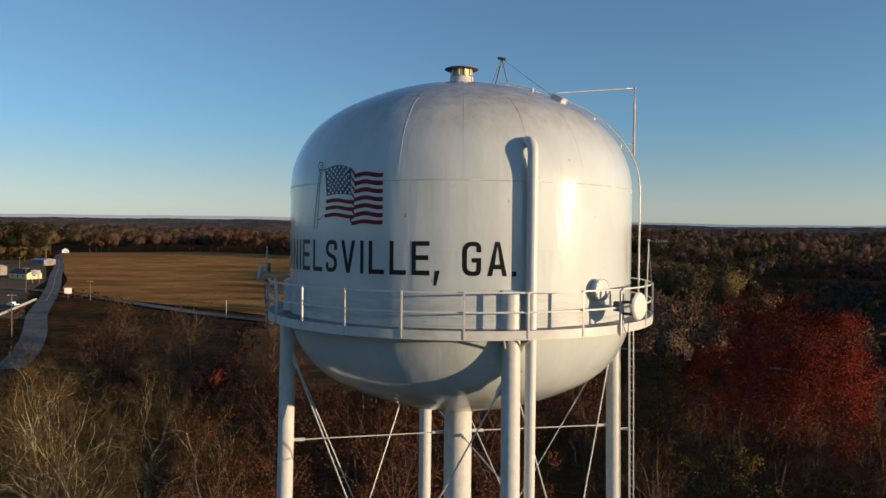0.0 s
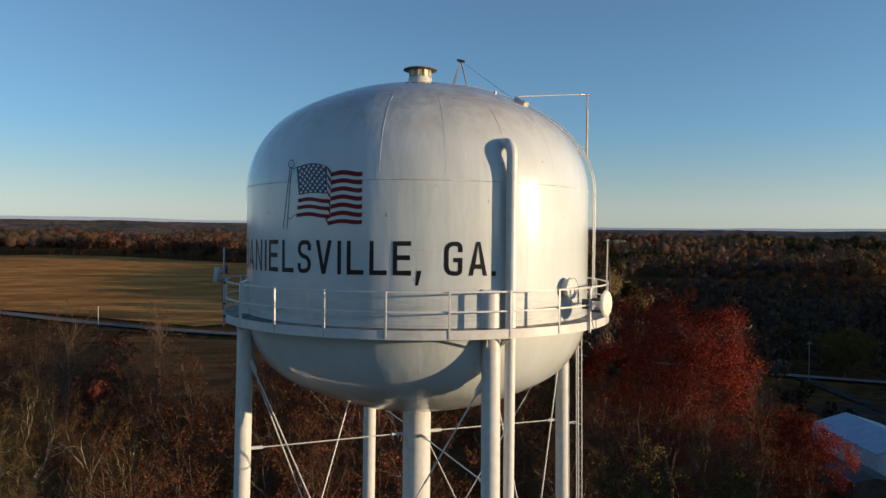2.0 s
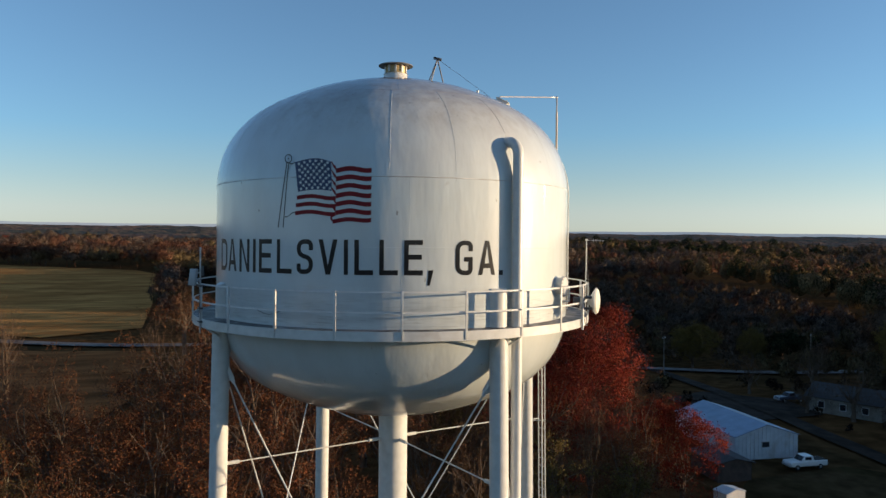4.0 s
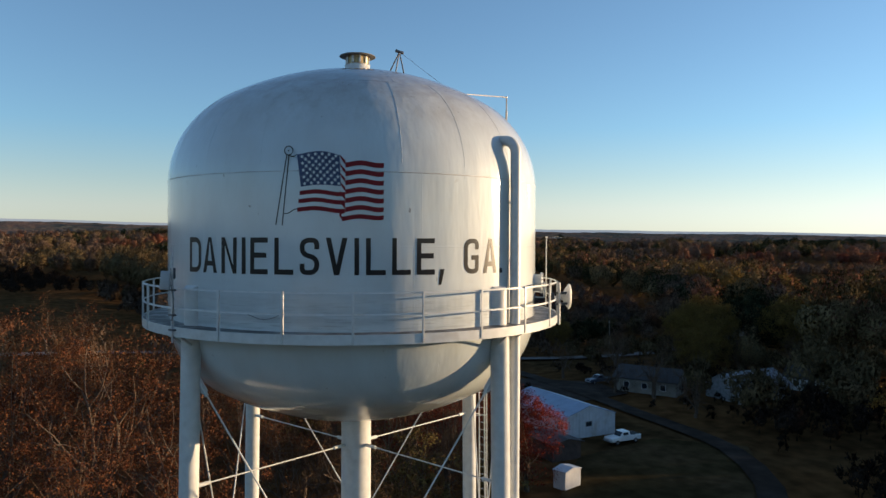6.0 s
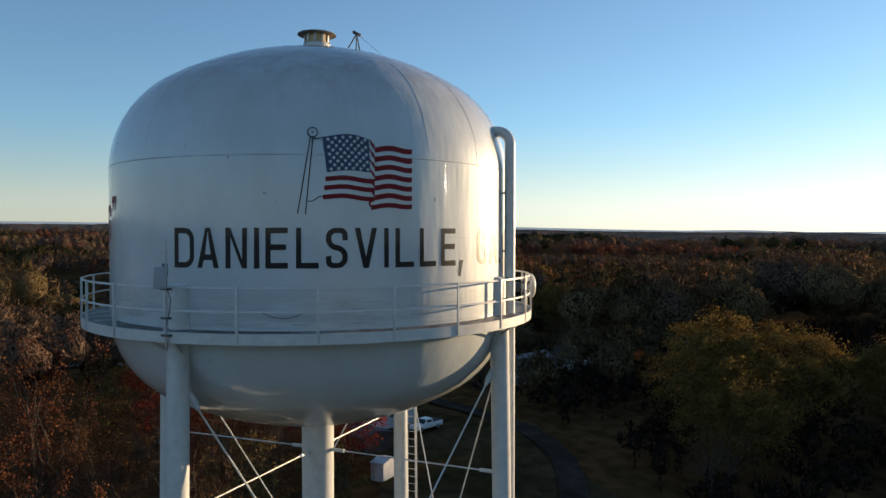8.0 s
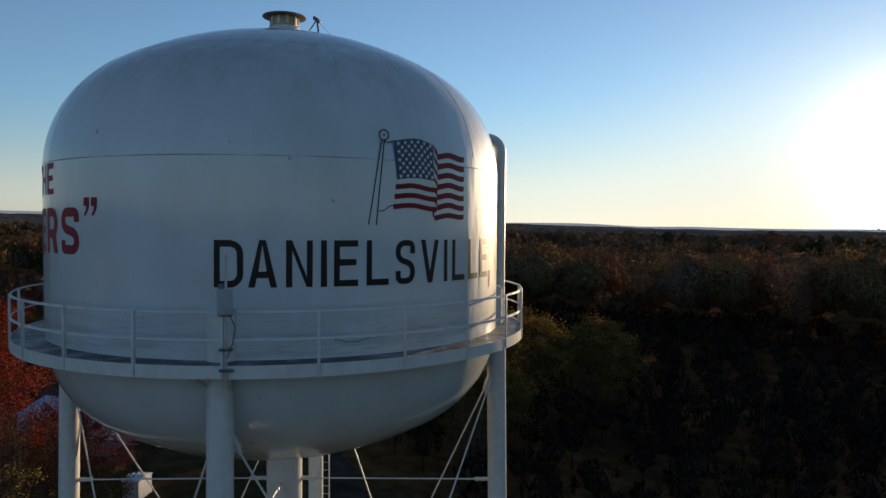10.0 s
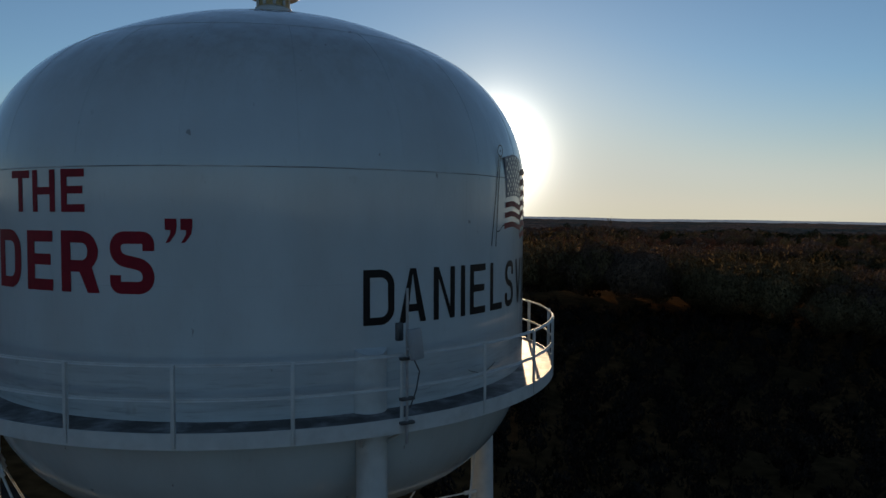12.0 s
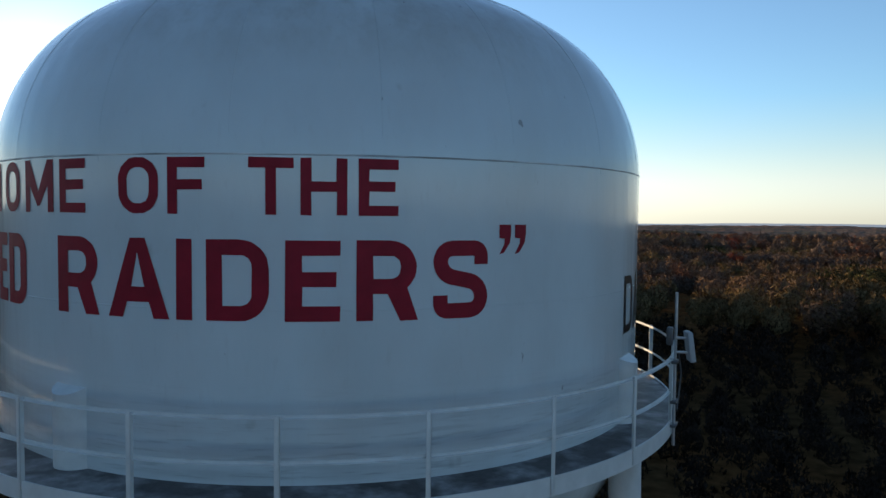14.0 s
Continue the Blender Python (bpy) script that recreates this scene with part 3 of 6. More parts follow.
for row in range(9):
    count = 6 if row % 2 == 0 else 5
    for k in range(count):
        s = (k + (0.5 if count == 6 else 1.0)) / 6
        star(192 + 4 * row / 2 + s * 222, 124 + row * 18.5 - 17 * math.sin(math.pi * min(1, s) ** 1.2) * (1 - row / 14), 12.0, 1.57 + 0.15 * math.sin(s * 9 + row))


def line(name, pts, w, mat):
    """A painted line of even width through sketch points."""
    top, bottom = [], []
    for i, p in enumerate(pts):
        a, b = pts[max(i - 1, 0)], pts[min(i + 1, len(pts) - 1)]
        d = math.dist(a, b)
        nx, ny = -(b[1] - a[1]) / d * w / 2, (b[0] - a[0]) / d * w / 2
        top.append((p[0] - nx, p[1] - ny))
        bottom.append((p[0] + nx, p[1] + ny))
    return strip(name, top, bottom, mat)


line("flagpole_line", [(125, 112), (104, 240), (83, 370), (62, 497)], 6, BLACK)
line("flagpole_line", [(138, 112), (125, 240), (112, 370), (100, 500)], 6, BLACK)
line("flagpole_ball", [(136 + 24 * math.cos(a * 0.3142), 88 + 24 * math.sin(a * 0.3142)) for a in range(21)], 6, BLACK)
line("flagpole_dot", [(132, 88), (136, 88), (140, 88)], 8, BLACK)
line("flag_rope", [(140, 112), (150, 120), (165, 120), (183, 110)], 5, BLACK)
line("flag_rope", [(112, 434), (130, 435), (150, 424), (165, 412), (190, 408)], 5, BLACK)

# weld seams
for z, a0, a1 in ((SEAM, 0, 360), (29.62, 0, 360)):
    w = 0.012
    part("weld_seam", lathe(bmesh.new(), [(R - 0.002, z - w), (R + 0.0035, z - w * 0.5), (R + 0.0035, z + w * 0.5), (R - 0.002, z + w)], 240), SEAM_SHADE if z == SEAM else WHITE, shell)


def upright_seam(az, line, depth=0.002):
    """A weld bead up the shell, along (radius, z) pairs."""
    bm = bmesh.new()
    rows = []
    for r, z in line:
        d = math.degrees(0.009 / max(r, 0.3))
        rows.append([bm.verts.new(polar(az + s * d, r, z) + polar(az, 0.7, 0.7 if z > 29 else -0.7) * (depth if abs(s) < 0.9 else -0.002)) for s in (-1, -0.4, 0.4, 1)])
    for a, b in zip(rows, rows[1:]):
        for k in range(3):
            bm.faces.new((a[k], a[k + 1], b[k + 1], b[k]))
    return part("weld_seam", bm, WHITE, shell)


SPAN = [R - (R - 0.7) * (i / 30) ** 1.6 for i in range(31)]
RING = 4.26  # where the crown plate begins
PETAL = [r for r in SPAN if r > RING] + [RING]
for k in range(10):
    upright_seam(251.8 + 36 * k, [(r, roof_z(r)) for r in PETAL], 0.006)
    upright_seam(269.6 + 36 * k, [(r, roof_z(r)) for r in PETAL], 0.005)
for k in range(7):
    upright_seam(254.5 + 51.4 * k, [(r, roof_z(r)) for r in (RING, 3.7, 3.1, 2.5, 1.9, 1.3, 0.7)], 0.007 if k == 0 else 0.004)
for k in range(8):
    upright_seam(257.0 + 45 * k, [(R, 29.64), (R, 30.5), (R, SEAM)])
    upright_seam(254.9 + 45 * k, [(R, DECK_Z), (R, 28.5), (R, 29.6)])
    upright_seam(263.0 + 45 * k, [(r, bowl_z(r)) for r in SPAN])
bm = bmesh.new()
lathe(bm, [(r, roof_z(r) + d) for r, d in ((RING + 0.03, -0.002), (RING + 0.015, 0.008), (RING - 0.015, 0.008), (RING - 0.03, -0.002))], 160)
part("weld_seam", bm, WHITE, shell)
VZ = roof_z(0)
bm = bmesh.new()
lathe(bm, [(0.53, roof_z(0.53) - 0.02), (0.52, VZ + 0.07), (0.49, VZ + 0.10), (0.43, VZ + 0.20), (0.415, VZ + 0.30), (0.43, VZ + 0.31), (0.40, VZ + 0.325), (0.36, VZ + 0.33)], 40)
vent = part("roof_vent", bm, STEEL_WHITE, tower, "mushroom roof vent with a rusty screened neck")
part("screen", lathe(bmesh.new(), [(0.36, VZ + 0.3), (0.36, VZ + 0.61)], 32), VENTSCREEN, vent, "rusty brass insect screen")
for k in range(10):
    part("screen_post", box(bmesh.new(), (0.03, 0.075, 0.24), Matrix.Translation(polar(36 * k, 0.385, VZ + 0.47)) @ pose(0, 0, 0, 0, 0, 36 * k), 0.006), STEEL_WHITE, vent)
part("cap", lathe(bmesh.new(), [(0.0, VZ + 0.62), (0.37, VZ + 0.605), (0.60, VZ + 0.595), (0.61, VZ + 0.605), (0.60, VZ + 0.62), (0.35, VZ + 0.675), (0.0, VZ + 0.70)], 48), VENT_CAP, vent, "dull brown-grey disc cap")

# legs, riser and bracing
LEAN = 0.016


def leg_at(az, z):
    return polar(az, 6.08 + LEAN * (25 - z), z)


for az in LEGS:
    bm = bmesh.new()
    tube(bm, [leg_at(az, 0.5), leg_at(az, 14), leg_at(az, 27.25)], 0.27, 28)
    leg = part("leg", bm, STEEL_WHITE, tower, "tubular white steel leg")
    bm = bmesh.new()
    tube(bm, [polar(az, 5.9, 27.2), polar(az, 5.9, 28.50)], 0.32, 28, caps=False)
    ring = [v for v in bm.verts if v.co.z > 28]
    for v in ring:
        v.co.z -= 0.45 * (Vector((v.co.x, v.co.y)).length - 6.0)
    bm.faces.new(ring)
    part("leg_cap", bm, STEEL_WHITE, leg)
    for s in (-1, 1):
        bm = bmesh.new()
        a, b = leg_at(az, 26.95) + 0.26 * Vector((math.cos(radians(az + s * 60)), math.sin(radians(az + s * 60)), 0)), polar(az + s * 3.4, BALCONY - 0.12, DECK_Z - 0.2)
        tube(bm, [a - Vector((0, 0, 0.08)), b], 0.035, 6)
        part("bracket", bm, STEEL_WHITE, leg)
    bm = bmesh.new()
    box(bm, (1.5, 1.5, 0.9), Matrix.Translation(leg_at(az, land(*leg_at(az, 0).xy) + 0.2)) @ pose(0, 0, 0, 0, 0, az), 0.05)
    part("footing", bm, CONCRETE, leg, "square concrete footing")
bm = bmesh.new()
lathe(bm, [(0.62, bowl_z(0.62) - 0.01), (0.55, bowl_z(0.6) - 0.10), (0.51, bowl_z(0.6) - 0.22), (0.50, bowl_z(0.6) - 0.4), (0.50, 0.0)], 40)
riser = part("riser_pipe", bm, STEEL_WHITE, tower, "thick white riser pipe under the bowl")
for i, az in enumerate(LEGS):
    nxt_az = LEGS[(i + 1) % 4]
    for p, q in ((az, nxt_az), (nxt_az, az)):
        a, b = leg_at(p, 26.2), leg_at(q, 10.8)
        d = (b - a).normalized()
        rod = part("brace_rod", tube(bmesh.new(), [a + d * 0.35, b], 0.025, 8), STEEL_WHITE, tower)
        across = d.cross(Vector((0, 0, 1))).normalized()
        turn = Matrix((across, d.cross(across), d)).transposed().to_4x4()
        part("gusset", box(bmesh.new(), (0.03, 0.20, 0.7), Matrix.Translation(a + d * 0.45) @ turn, 0.008), STEEL_WHITE, rod)
        part("clevis", tube(bmesh.new(), [a + d * 0.3, a + d * 0.9], 0.06, 8), STEEL_WHITE, rod)
    a, b = leg_at(az, 22.85), polar(az, 0.5, 22.9)
    d = (b - a).normalized()
    rod = part("tie_rod", tube(bmesh.new(), [a, b], 0.022, 8), STEEL_WHITE, tower)
    part("clevis", tube(bmesh.new(), [a + d * 0.2, a + d * 0.65], 0.06, 8), STEEL_WHITE, rod)
    part("clevis", tube(bmesh.new(), [b - d * 0.45, b], 0.06, 8), STEEL_WHITE, rod)

# balcony
bm = bmesh.new()
lathe(bm, [(R - 0.02, DECK_Z - 0.04), (BALCONY - 0.02, DECK_Z - 0.04), (BALCONY - 0.02, DECK_Z), (R - 0.02, DECK_Z)], 180)
balcony = part("balcony", bm, DECK, tower, "narrow steel balcony floor, stained with dirt")
bm = bmesh.new()
lathe(bm, [(BALCONY - 0.10, DECK_Z - 0.215), (BALCONY - 0.10, DECK_Z - 0.23), (BALCONY, DECK_Z - 0.23), (BALCONY, DECK_Z + 0.03), (BALCONY - 0.02, DECK_Z + 0.03), (BALCONY - 0.02, DECK_Z - 0.215), (BALCONY - 0.10, DECK_Z - 0.215)], 180)
part("fascia", bm, STEEL_WHITE, balcony, "white steel channel edge")
for z, name in ((RAIL_Z, "top_rail"), (DECK_Z + 0.53, "middle_rail")):
    bm = bmesh.new()
    lathe(bm, [(BALCONY - 0.05, z - 0.022), (BALCONY - 0.004, z - 0.022), (BALCONY - 0.004, z - 0.013), (BALCONY - 0.041, z - 0.013), (BALCONY - 0.041, z + 0.022), (BALCONY - 0.05, z + 0.022), (BALCONY - 0.05, z - 0.022)], 180)
    part(name, bm, STEEL_WHITE, balcony)
POSTS = [117.4, 132.6, 147.7, 162.9, 178.2, 193.5, 209.1, 224.7, 239.8, 255.0, 269.8, 285.0, 300.0] + [300.0 + 14.78 * k for k in range(1, 12)]
for az in POSTS:
    bm = bmesh.new()
    h = RAIL_Z - DECK_Z + 0.22
    m = Matrix.Translation(polar(az, BALCONY + 0.012, DECK_Z - 0.2 + h / 2)) @ pose(0, 0, 0, 0, 0, az)
    box(bm, (0.012, 0.065, h), m, 0.003)
    box(bm, (0.06, 0.012, h), m @ Matrix.Translation((-0.024, 0.0265, 0)), 0.003)
    part("railing_post", bm, STEEL_WHITE, balcony)

# overflow pipe
OV = 287.7
bm = bmesh.new()
pts = [polar(OV, 6.21, 0.4), polar(OV, 6.21, 32.32)]
for k in range(1, 7):
    a = radians(15 * k)
    pts.append(polar(OV, 6.21 - 0.38 * (1 - math.cos(a)), 32.32 + 0.38 * math.sin(a)))
pts.append(polar(OV, 5.66, 32.70))
tube(bm, pts, 0.155, 24)
over = part("overflow_pipe", bm, STEEL_WHITE, tower, "white overflow pipe hooked into the roof edge")
for z in (30.9, 29.2, 27.0, 22.0, 16.0):
    part("pipe_strap", box(bmesh.new(), (0.3, 0.05, 0.06), Matrix.Translation(polar(OV, 6.1, z)) @ pose(0, 0, 0, 0, 0, OV), 0.005), STEEL_WHITE, over)

# ---- fittings on the tower ----
# ladder up one leg, over the rail and up the shell to the roof
LAD = 11.0


def ladder(name, left, right, parent, rung=0.305, r=0.022, label=""):
    """Two stringers along given lines, with rungs between them."""
    top = part(name, tube(bmesh.new(), [(a + b) / 2 for a, b in zip(left[:2], right[:2])], 0.004, 3), STEEL_WHITE, parent, label)
    for pts in (left, right):
        part("stringer", tube(bmesh.new(), pts, r, 6), STEEL_WHITE, top)
    run = 0.0
    for i in range(len(left) - 1):
        seg = (left[i + 1] - left[i]).length
        while run < seg:
            f = run / seg
            part("rung", tube(bmesh.new(), [left[i].lerp(left[i + 1], f), right[i].lerp(right[i + 1], f)], 0.011, 5), STEEL_WHITE, top)
            run += rung
        run -= seg
    return top


side = polar(LAD + 90, 0.2, 0)
ladder("leg_ladder", [polar(LAD, 6.72 + LEAN * (25 - z), z) - side for z in (1.0, 14.0, 27.2)], [polar(LAD, 6.72 + LEAN * (25 - z), z) + side for z in (1.0, 14.0, 27.2)], tower, label="white steel ladder beside one leg")
for z in (26.6, 22.7, 18.8, 14.9, 11.0, 7.1, 3.2):
    for s in (-1, 1):
        part("ladder_bracket", tube(bmesh.new(), [leg_at(12.3, z) + 0.2 * side, polar(LAD, 6.72 + LEAN * (25 - z), z) + s * side], 0.02, 6), STEEL_WHITE, tower)
part("conduit", tube(bmesh.new(), [polar(9.0, 6.55 + LEAN * (25 - z), z) for z in (1.0, 14.0, 27.2)], 0.03, 8), STEEL_WHITE, tower)
LAD2 = 347.0
curve = [(R + 0.26, z) for z in (27.42, 28.6, 29.8, 31.0)]
for k in range(41):
    u = R * math.cos(radians(80 * k / 40)) ** 0.85
    du, dz = 0.02, roof_z(u - 0.02) - roof_z(u)
    d = math.hypot(du, dz)
    off = 0.16 + 0.10 * smooth(5.3, 6.0, u)
    curve.append((u + off * dz / d, roof_z(u) + off * du / d))
side = polar(LAD2 + 90, 0.2, 0)
roof_ladder = ladder("shell_ladder", [polar(LAD2, r, z) - side for r, z in curve], [polar(LAD2, r, z) + side for r, z in curve], tower, label="curved white ladder over the tank shoulder")
for u in (5.6, 4.7, 3.7, 2.7, 1.7):
    for s in (-1, 1):
        part("ladder_foot", tube(bmesh.new(), [polar(LAD2, u, roof_z(u) - 0.02) + s * side, polar(LAD2, u + 0.02, roof_z(u) + 0.15) + s * side], 0.02, 6), STEEL_WHITE, roof_ladder)
HM = Matrix.Translation(polar(328, 3.75, roof_z(3.75))) @ pose(0, 0, 0, 0, 0, 328) @ pose(0, 0, 0, 0, 27, 0)
hatch = part("roof_hatch", box(bmesh.new(), (0.42, 0.42, 0.16), HM @ pose(0, 0, 0.03), 0.02), STEEL_WHITE, tower, "small square white roof hatch")
part("lid", box(bmesh.new(), (0.47, 0.47, 0.035), HM @ pose(0, 0, 0.13), 0.012), STEEL_WHITE, hatch)
part("handle", tube(bmesh.new(), [HM @ Vector(p) for p in ((0.1, -0.06, 0.14), (0.1, -0.06, 0.19), (0.1, 0.06, 0.19), (0.1, 0.06, 0.14))], 0.01, 6), GALV, hatch)
part("roof_stub", tube(bmesh.new(), [polar(321, 3.0, roof_z(3.0) - 0.02), polar(321, 3.0, roof_z(3.0) + 0.11)], 0.05, 12), STEEL_WHITE, tower, "short capped white pipe on the roof")
TAN_PIPE = material("tan_stained_pipe", (0.50, 0.40, 0.29), 0.5, vary=0.2, scale=5, second=(0.32, 0.22, 0.14), second_scale=1.5, spread=(0.5, 0.7))
gauge = part("gauge_pipe", tube(bmesh.new(), [polar(353.3, 6.10, 34.66), polar(353.3, 6.10, 35.24)], 0.022, 10), TAN_PIPE, tower, "thin bent pipe standing on the tank shoulder")
part("lower_pipe", tube(bmesh.new(), [polar(353.3, 6.10, 32.9), polar(353.3, 6.10, 34.70)], 0.038, 10), TAN_PIPE, gauge)
inner = Vector((3.12, -2.0, 34.79))
part("arm", tube(bmesh.new(), [polar(353.3, 6.10, 35.24), inner, Vector((3.02, -1.95, roof_z(3.6) - 0.02))], 0.015, 10), TAN_PIPE, gauge)
part("elbow", box(bmesh.new(), (0.08, 0.08, 0.08), Matrix.Translation(polar(353.3, 6.10, 35.24)), 0.025), GALV, gauge)
part("union", tube(bmesh.new(), [polar(353.3, 6.10, 35.24).lerp(inner, 0.06), polar(353.3, 6.10, 35.24).lerp(inner, 0.11)], 0.030, 10), GALV, gauge)
for z in (33.0, 33.3):
    part("clip", box(bmesh.new(), (0.75, 0.04, 0.04), Matrix.Translation(polar(353.3, 5.77, z)) @ pose(0, 0, 0, 0, 0, 353.3), 0.01), STEEL_WHITE, gauge)

# tripod with a sight wire on the crown
tripod = thing("roof_tripod", "small dark steel tripod with a wire on the tank roof", "antenna mount")
top = Vector((1.41, -0.42, 36.29))
for r, az in ((1.25, 325.8), (1.75, 345.8), (1.2, 10.0)):
    part("leg", tube(bmesh.new(), [polar(az, r, roof_z(r) - 0.02), top], 0.022, 6), DARKMETAL, tripod)
part("head", box(bmesh.new(), (0.30, 0.09, 0.09), Matrix.Translation(top) @ pose(0, 0, 0, 0, 14, -20), 0.02), DARKMETAL, tripod)
part("wire", tube(bmesh.new(), [top, polar(332, 3.4, roof_z(3.4) + 0.1)], 0.006, 4), DARKMETAL, tripod)

# side manhole
bm = bmesh.new()
MH = Matrix.Translation(polar(311.7, R, 28.44)) @ pose(0, 0, 0, 0, 0, 311.7) @ pose(0, 0, 0, 0, 90, 0)
lathe(bm, [(0.27, -0.06), (0.27, 0.20), (0.335, 0.20), (0.335, 0.25), (0.28, 0.26), (0.0, 0.27)], 32)
bmesh.ops.transform(bm, matrix=MH, verts=bm.verts)
manhole = part("side_manhole", bm, STEEL_WHITE, tower, "round bolted white manhole cover")
for k in range(16):
    bm = bmesh.new()
    lathe(bm, [(0.0, 0.29), (0.018, 0.29), (0.018, 0.245), (0.0, 0.245)], 6, centre=(0.305 * math.cos(k * 0.3927), 0.305 * math.sin(k * 0.3927)))
    bmesh.ops.transform(bm, matrix=MH, verts=bm.verts)
    part("bolt", bm, GALV, manhole)
part("hinge_arm", tube(bmesh.new(), [polar(314.6, R + 0.02, 27.95), polar(314.6, R + 0.30, 27.95), polar(314.6, R + 0.30, 28.42), polar(313.2, R + 0.30, 28.44)], 0.03, 8), STEEL_WHITE, manhole)

# round dish antenna clamped to the rail
dish = thing("dish_antenna", "round cream dish antenna with radome clamped to the railing", "antenna")
DM = Matrix.Translation(polar(316.9, 7.12, 27.97)) @ pose(0, 0, 0, 0, 0, 317) @ pose(0, 0, 0, 0, 90, 0) @ Matrix.Scale(0.93, 4)
CREAM = material("cream_radome", (0.70, 0.68, 0.60), 0.45, vary=0.06, scale=5)
bm = bmesh.new()
lathe(bm, [(0.0, 0.10), (0.25, 0.085), (0.40, 0.05), (0.44, 0.0)], 40)
bmesh.ops.transform(bm, matrix=DM, verts=bm.verts)
part("radome", bm, CREAM, dish)
bm = bmesh.new()
lathe(bm, [(0.44, 0.0), (0.45, -0.02), (0.40, -0.05), (0.30, -0.13), (0.14, -0.22), (0.10, -0.30), (0.0, -0.31)], 40)
bmesh.ops.transform(bm, matrix=DM, verts=bm.verts)
part("reflector", bm, PLASTIC, dish)
part("mast", tube(bmesh.new(), [polar(312.9, 6.80, 27.1), polar(312.9, 6.80, 28.45)], 0.04, 10), GALV, dish)
for z in (27.75, 28.1):
    part("clamp", box(bmesh.new(), (0.36, 0.10, 0.08), Matrix.Translation(polar(314.6, 6.88, z)) @ pose(0, 0, 0, 0, 0, 330), 0.015), DARKMETAL, dish)
part("radio", box(bmesh.new(), (0.20, 0.16, 0.30), Matrix.Translation(polar(314.8, 6.55, 27.95)) @ pose(0, 0, 0, 0, 0, 315), 0.02), DARKMETAL, dish)
part("cable", tube(bmesh.new(), [polar(313.5, 6.82, 27.5), polar(314.4, 6.86, 27.22), polar(315.6, 6.86, 27.2), polar(316.3, 6.82, 27.5)], 0.012, 6), DARKMETAL, dish)

# directional rod antenna on a mast
yagi = thing("yagi_antenna", "slim mast with a short toothed rod antenna", "antenna")
part("mast", tube(bmesh.new(), [polar(332.8, 6.66, 27.5), polar(333.5, 6.69, 29.92)], 0.018, 10), STEEL_WHITE, yagi)
part("cap", box(bmesh.new(), (0.07, 0.07, 0.06), Matrix.Translation(polar(333.5, 6.69, 29.92)), 0.015), PLASTIC, yagi)
bd = Vector((0.92, -0.38, 0.0))
bp = polar(333.5, 6.69, 29.9)
boom = part("boom", tube(bmesh.new(), [bp, bp + bd * 0.60], 0.008, 6), GALV, yagi)
for k in range(5):
    p = bp + bd * (0.24 + 0.08 * k)
    h = 0.065 - 0.007 * k
    part("element", tube(bmesh.new(), [p - Vector((0, 0, h)), p + Vector((0, 0, h))], 0.006, 5), GALV, boom)
part("cable", tube(bmesh.new(), [polar(333.5, 6.69, 29.8), polar(334.6, 6.74, 28.9), polar(335, 6.8, 28.2), polar(334, 6.75, 27.6)], 0.010, 5), DARKMETAL, yagi)

# panel antennas on a mast at the railing
panel = thing("panel_antenna", "grey panel antennas on a galvanised mast at the railing", "antenna")
MA = 194.2
PANEL_GREY = material("dull_grey_plastic", (0.30, 0.31, 0.32), 0.5, vary=0.08, scale=4)
part("mast", tube(bmesh.new(), [polar(MA, 6.78, 27.0), polar(MA, 6.78, 29.58)], 0.025, 10), GALV, panel)
PM = Matrix.Translation(polar(MA + 0.3, 7.0, 28.69)) @ pose(0, 0, 0, 0, 0, MA + 22)
part("panel", box(bmesh.new(), (0.09, 0.29, 0.50), PM @ pose(0, 0, 0, 0, -8, 0), 0.02), PANEL_GREY, panel)
part("panel", box(bmesh.new(), (0.10, 0.12, 0.30), Matrix.Translation(polar(MA - 0.9, 6.70, 28.86)) @ pose(0, 0, 0, 0, 0, MA), 0.02), DARKMETAL, panel)
for z in (28.58, 28.82):
    part("arm", box(bmesh.new(), (0.26, 0.05, 0.04), Matrix.Translation(polar(MA + 0.2, 6.89, z)) @ pose(0, 0, 0, 0, 0, MA + 10), 0.008), GALV, panel)
for z in (28.42, 27.75, 27.35):
    part("clamp", box(bmesh.new(), (0.10, 0.26, 0.05), Matrix.Translation(polar(MA, 6.78, z)) @ pose(0, 0, 0, 0, 0, MA), 0.01), DARKMETAL, panel)
part("cable", tube(bmesh.new(), [polar(MA, 6.83, 28.6), polar(MA + 1.6, 6.86, 28.2), polar(MA + 1.2, 6.84, 27.9), polar(MA + 0.3, 6.82, 27.6)], 0.012, 6), DARKMETAL, panel)
part("slack_cable", tube(bmesh.new(), [polar(a, R + 0.03, z) for a, z in ((212.4, 27.83), (213.4, 27.79), (215.6, 27.72), (217.6, 27.70), (219.6, 27.75), (221.4, 27.83))], 0.006, 6), BLACK, tower, "thin black cable sagging on the tank wall")


# ---- trees ----
rng = np.random.default_rng(7)


def raw_mesh(name, verts, faces, mat):
    me = bpy.data.meshes.new(name)
    me.from_pydata(verts, [], faces)
    me.materials.append(mat)
    return me


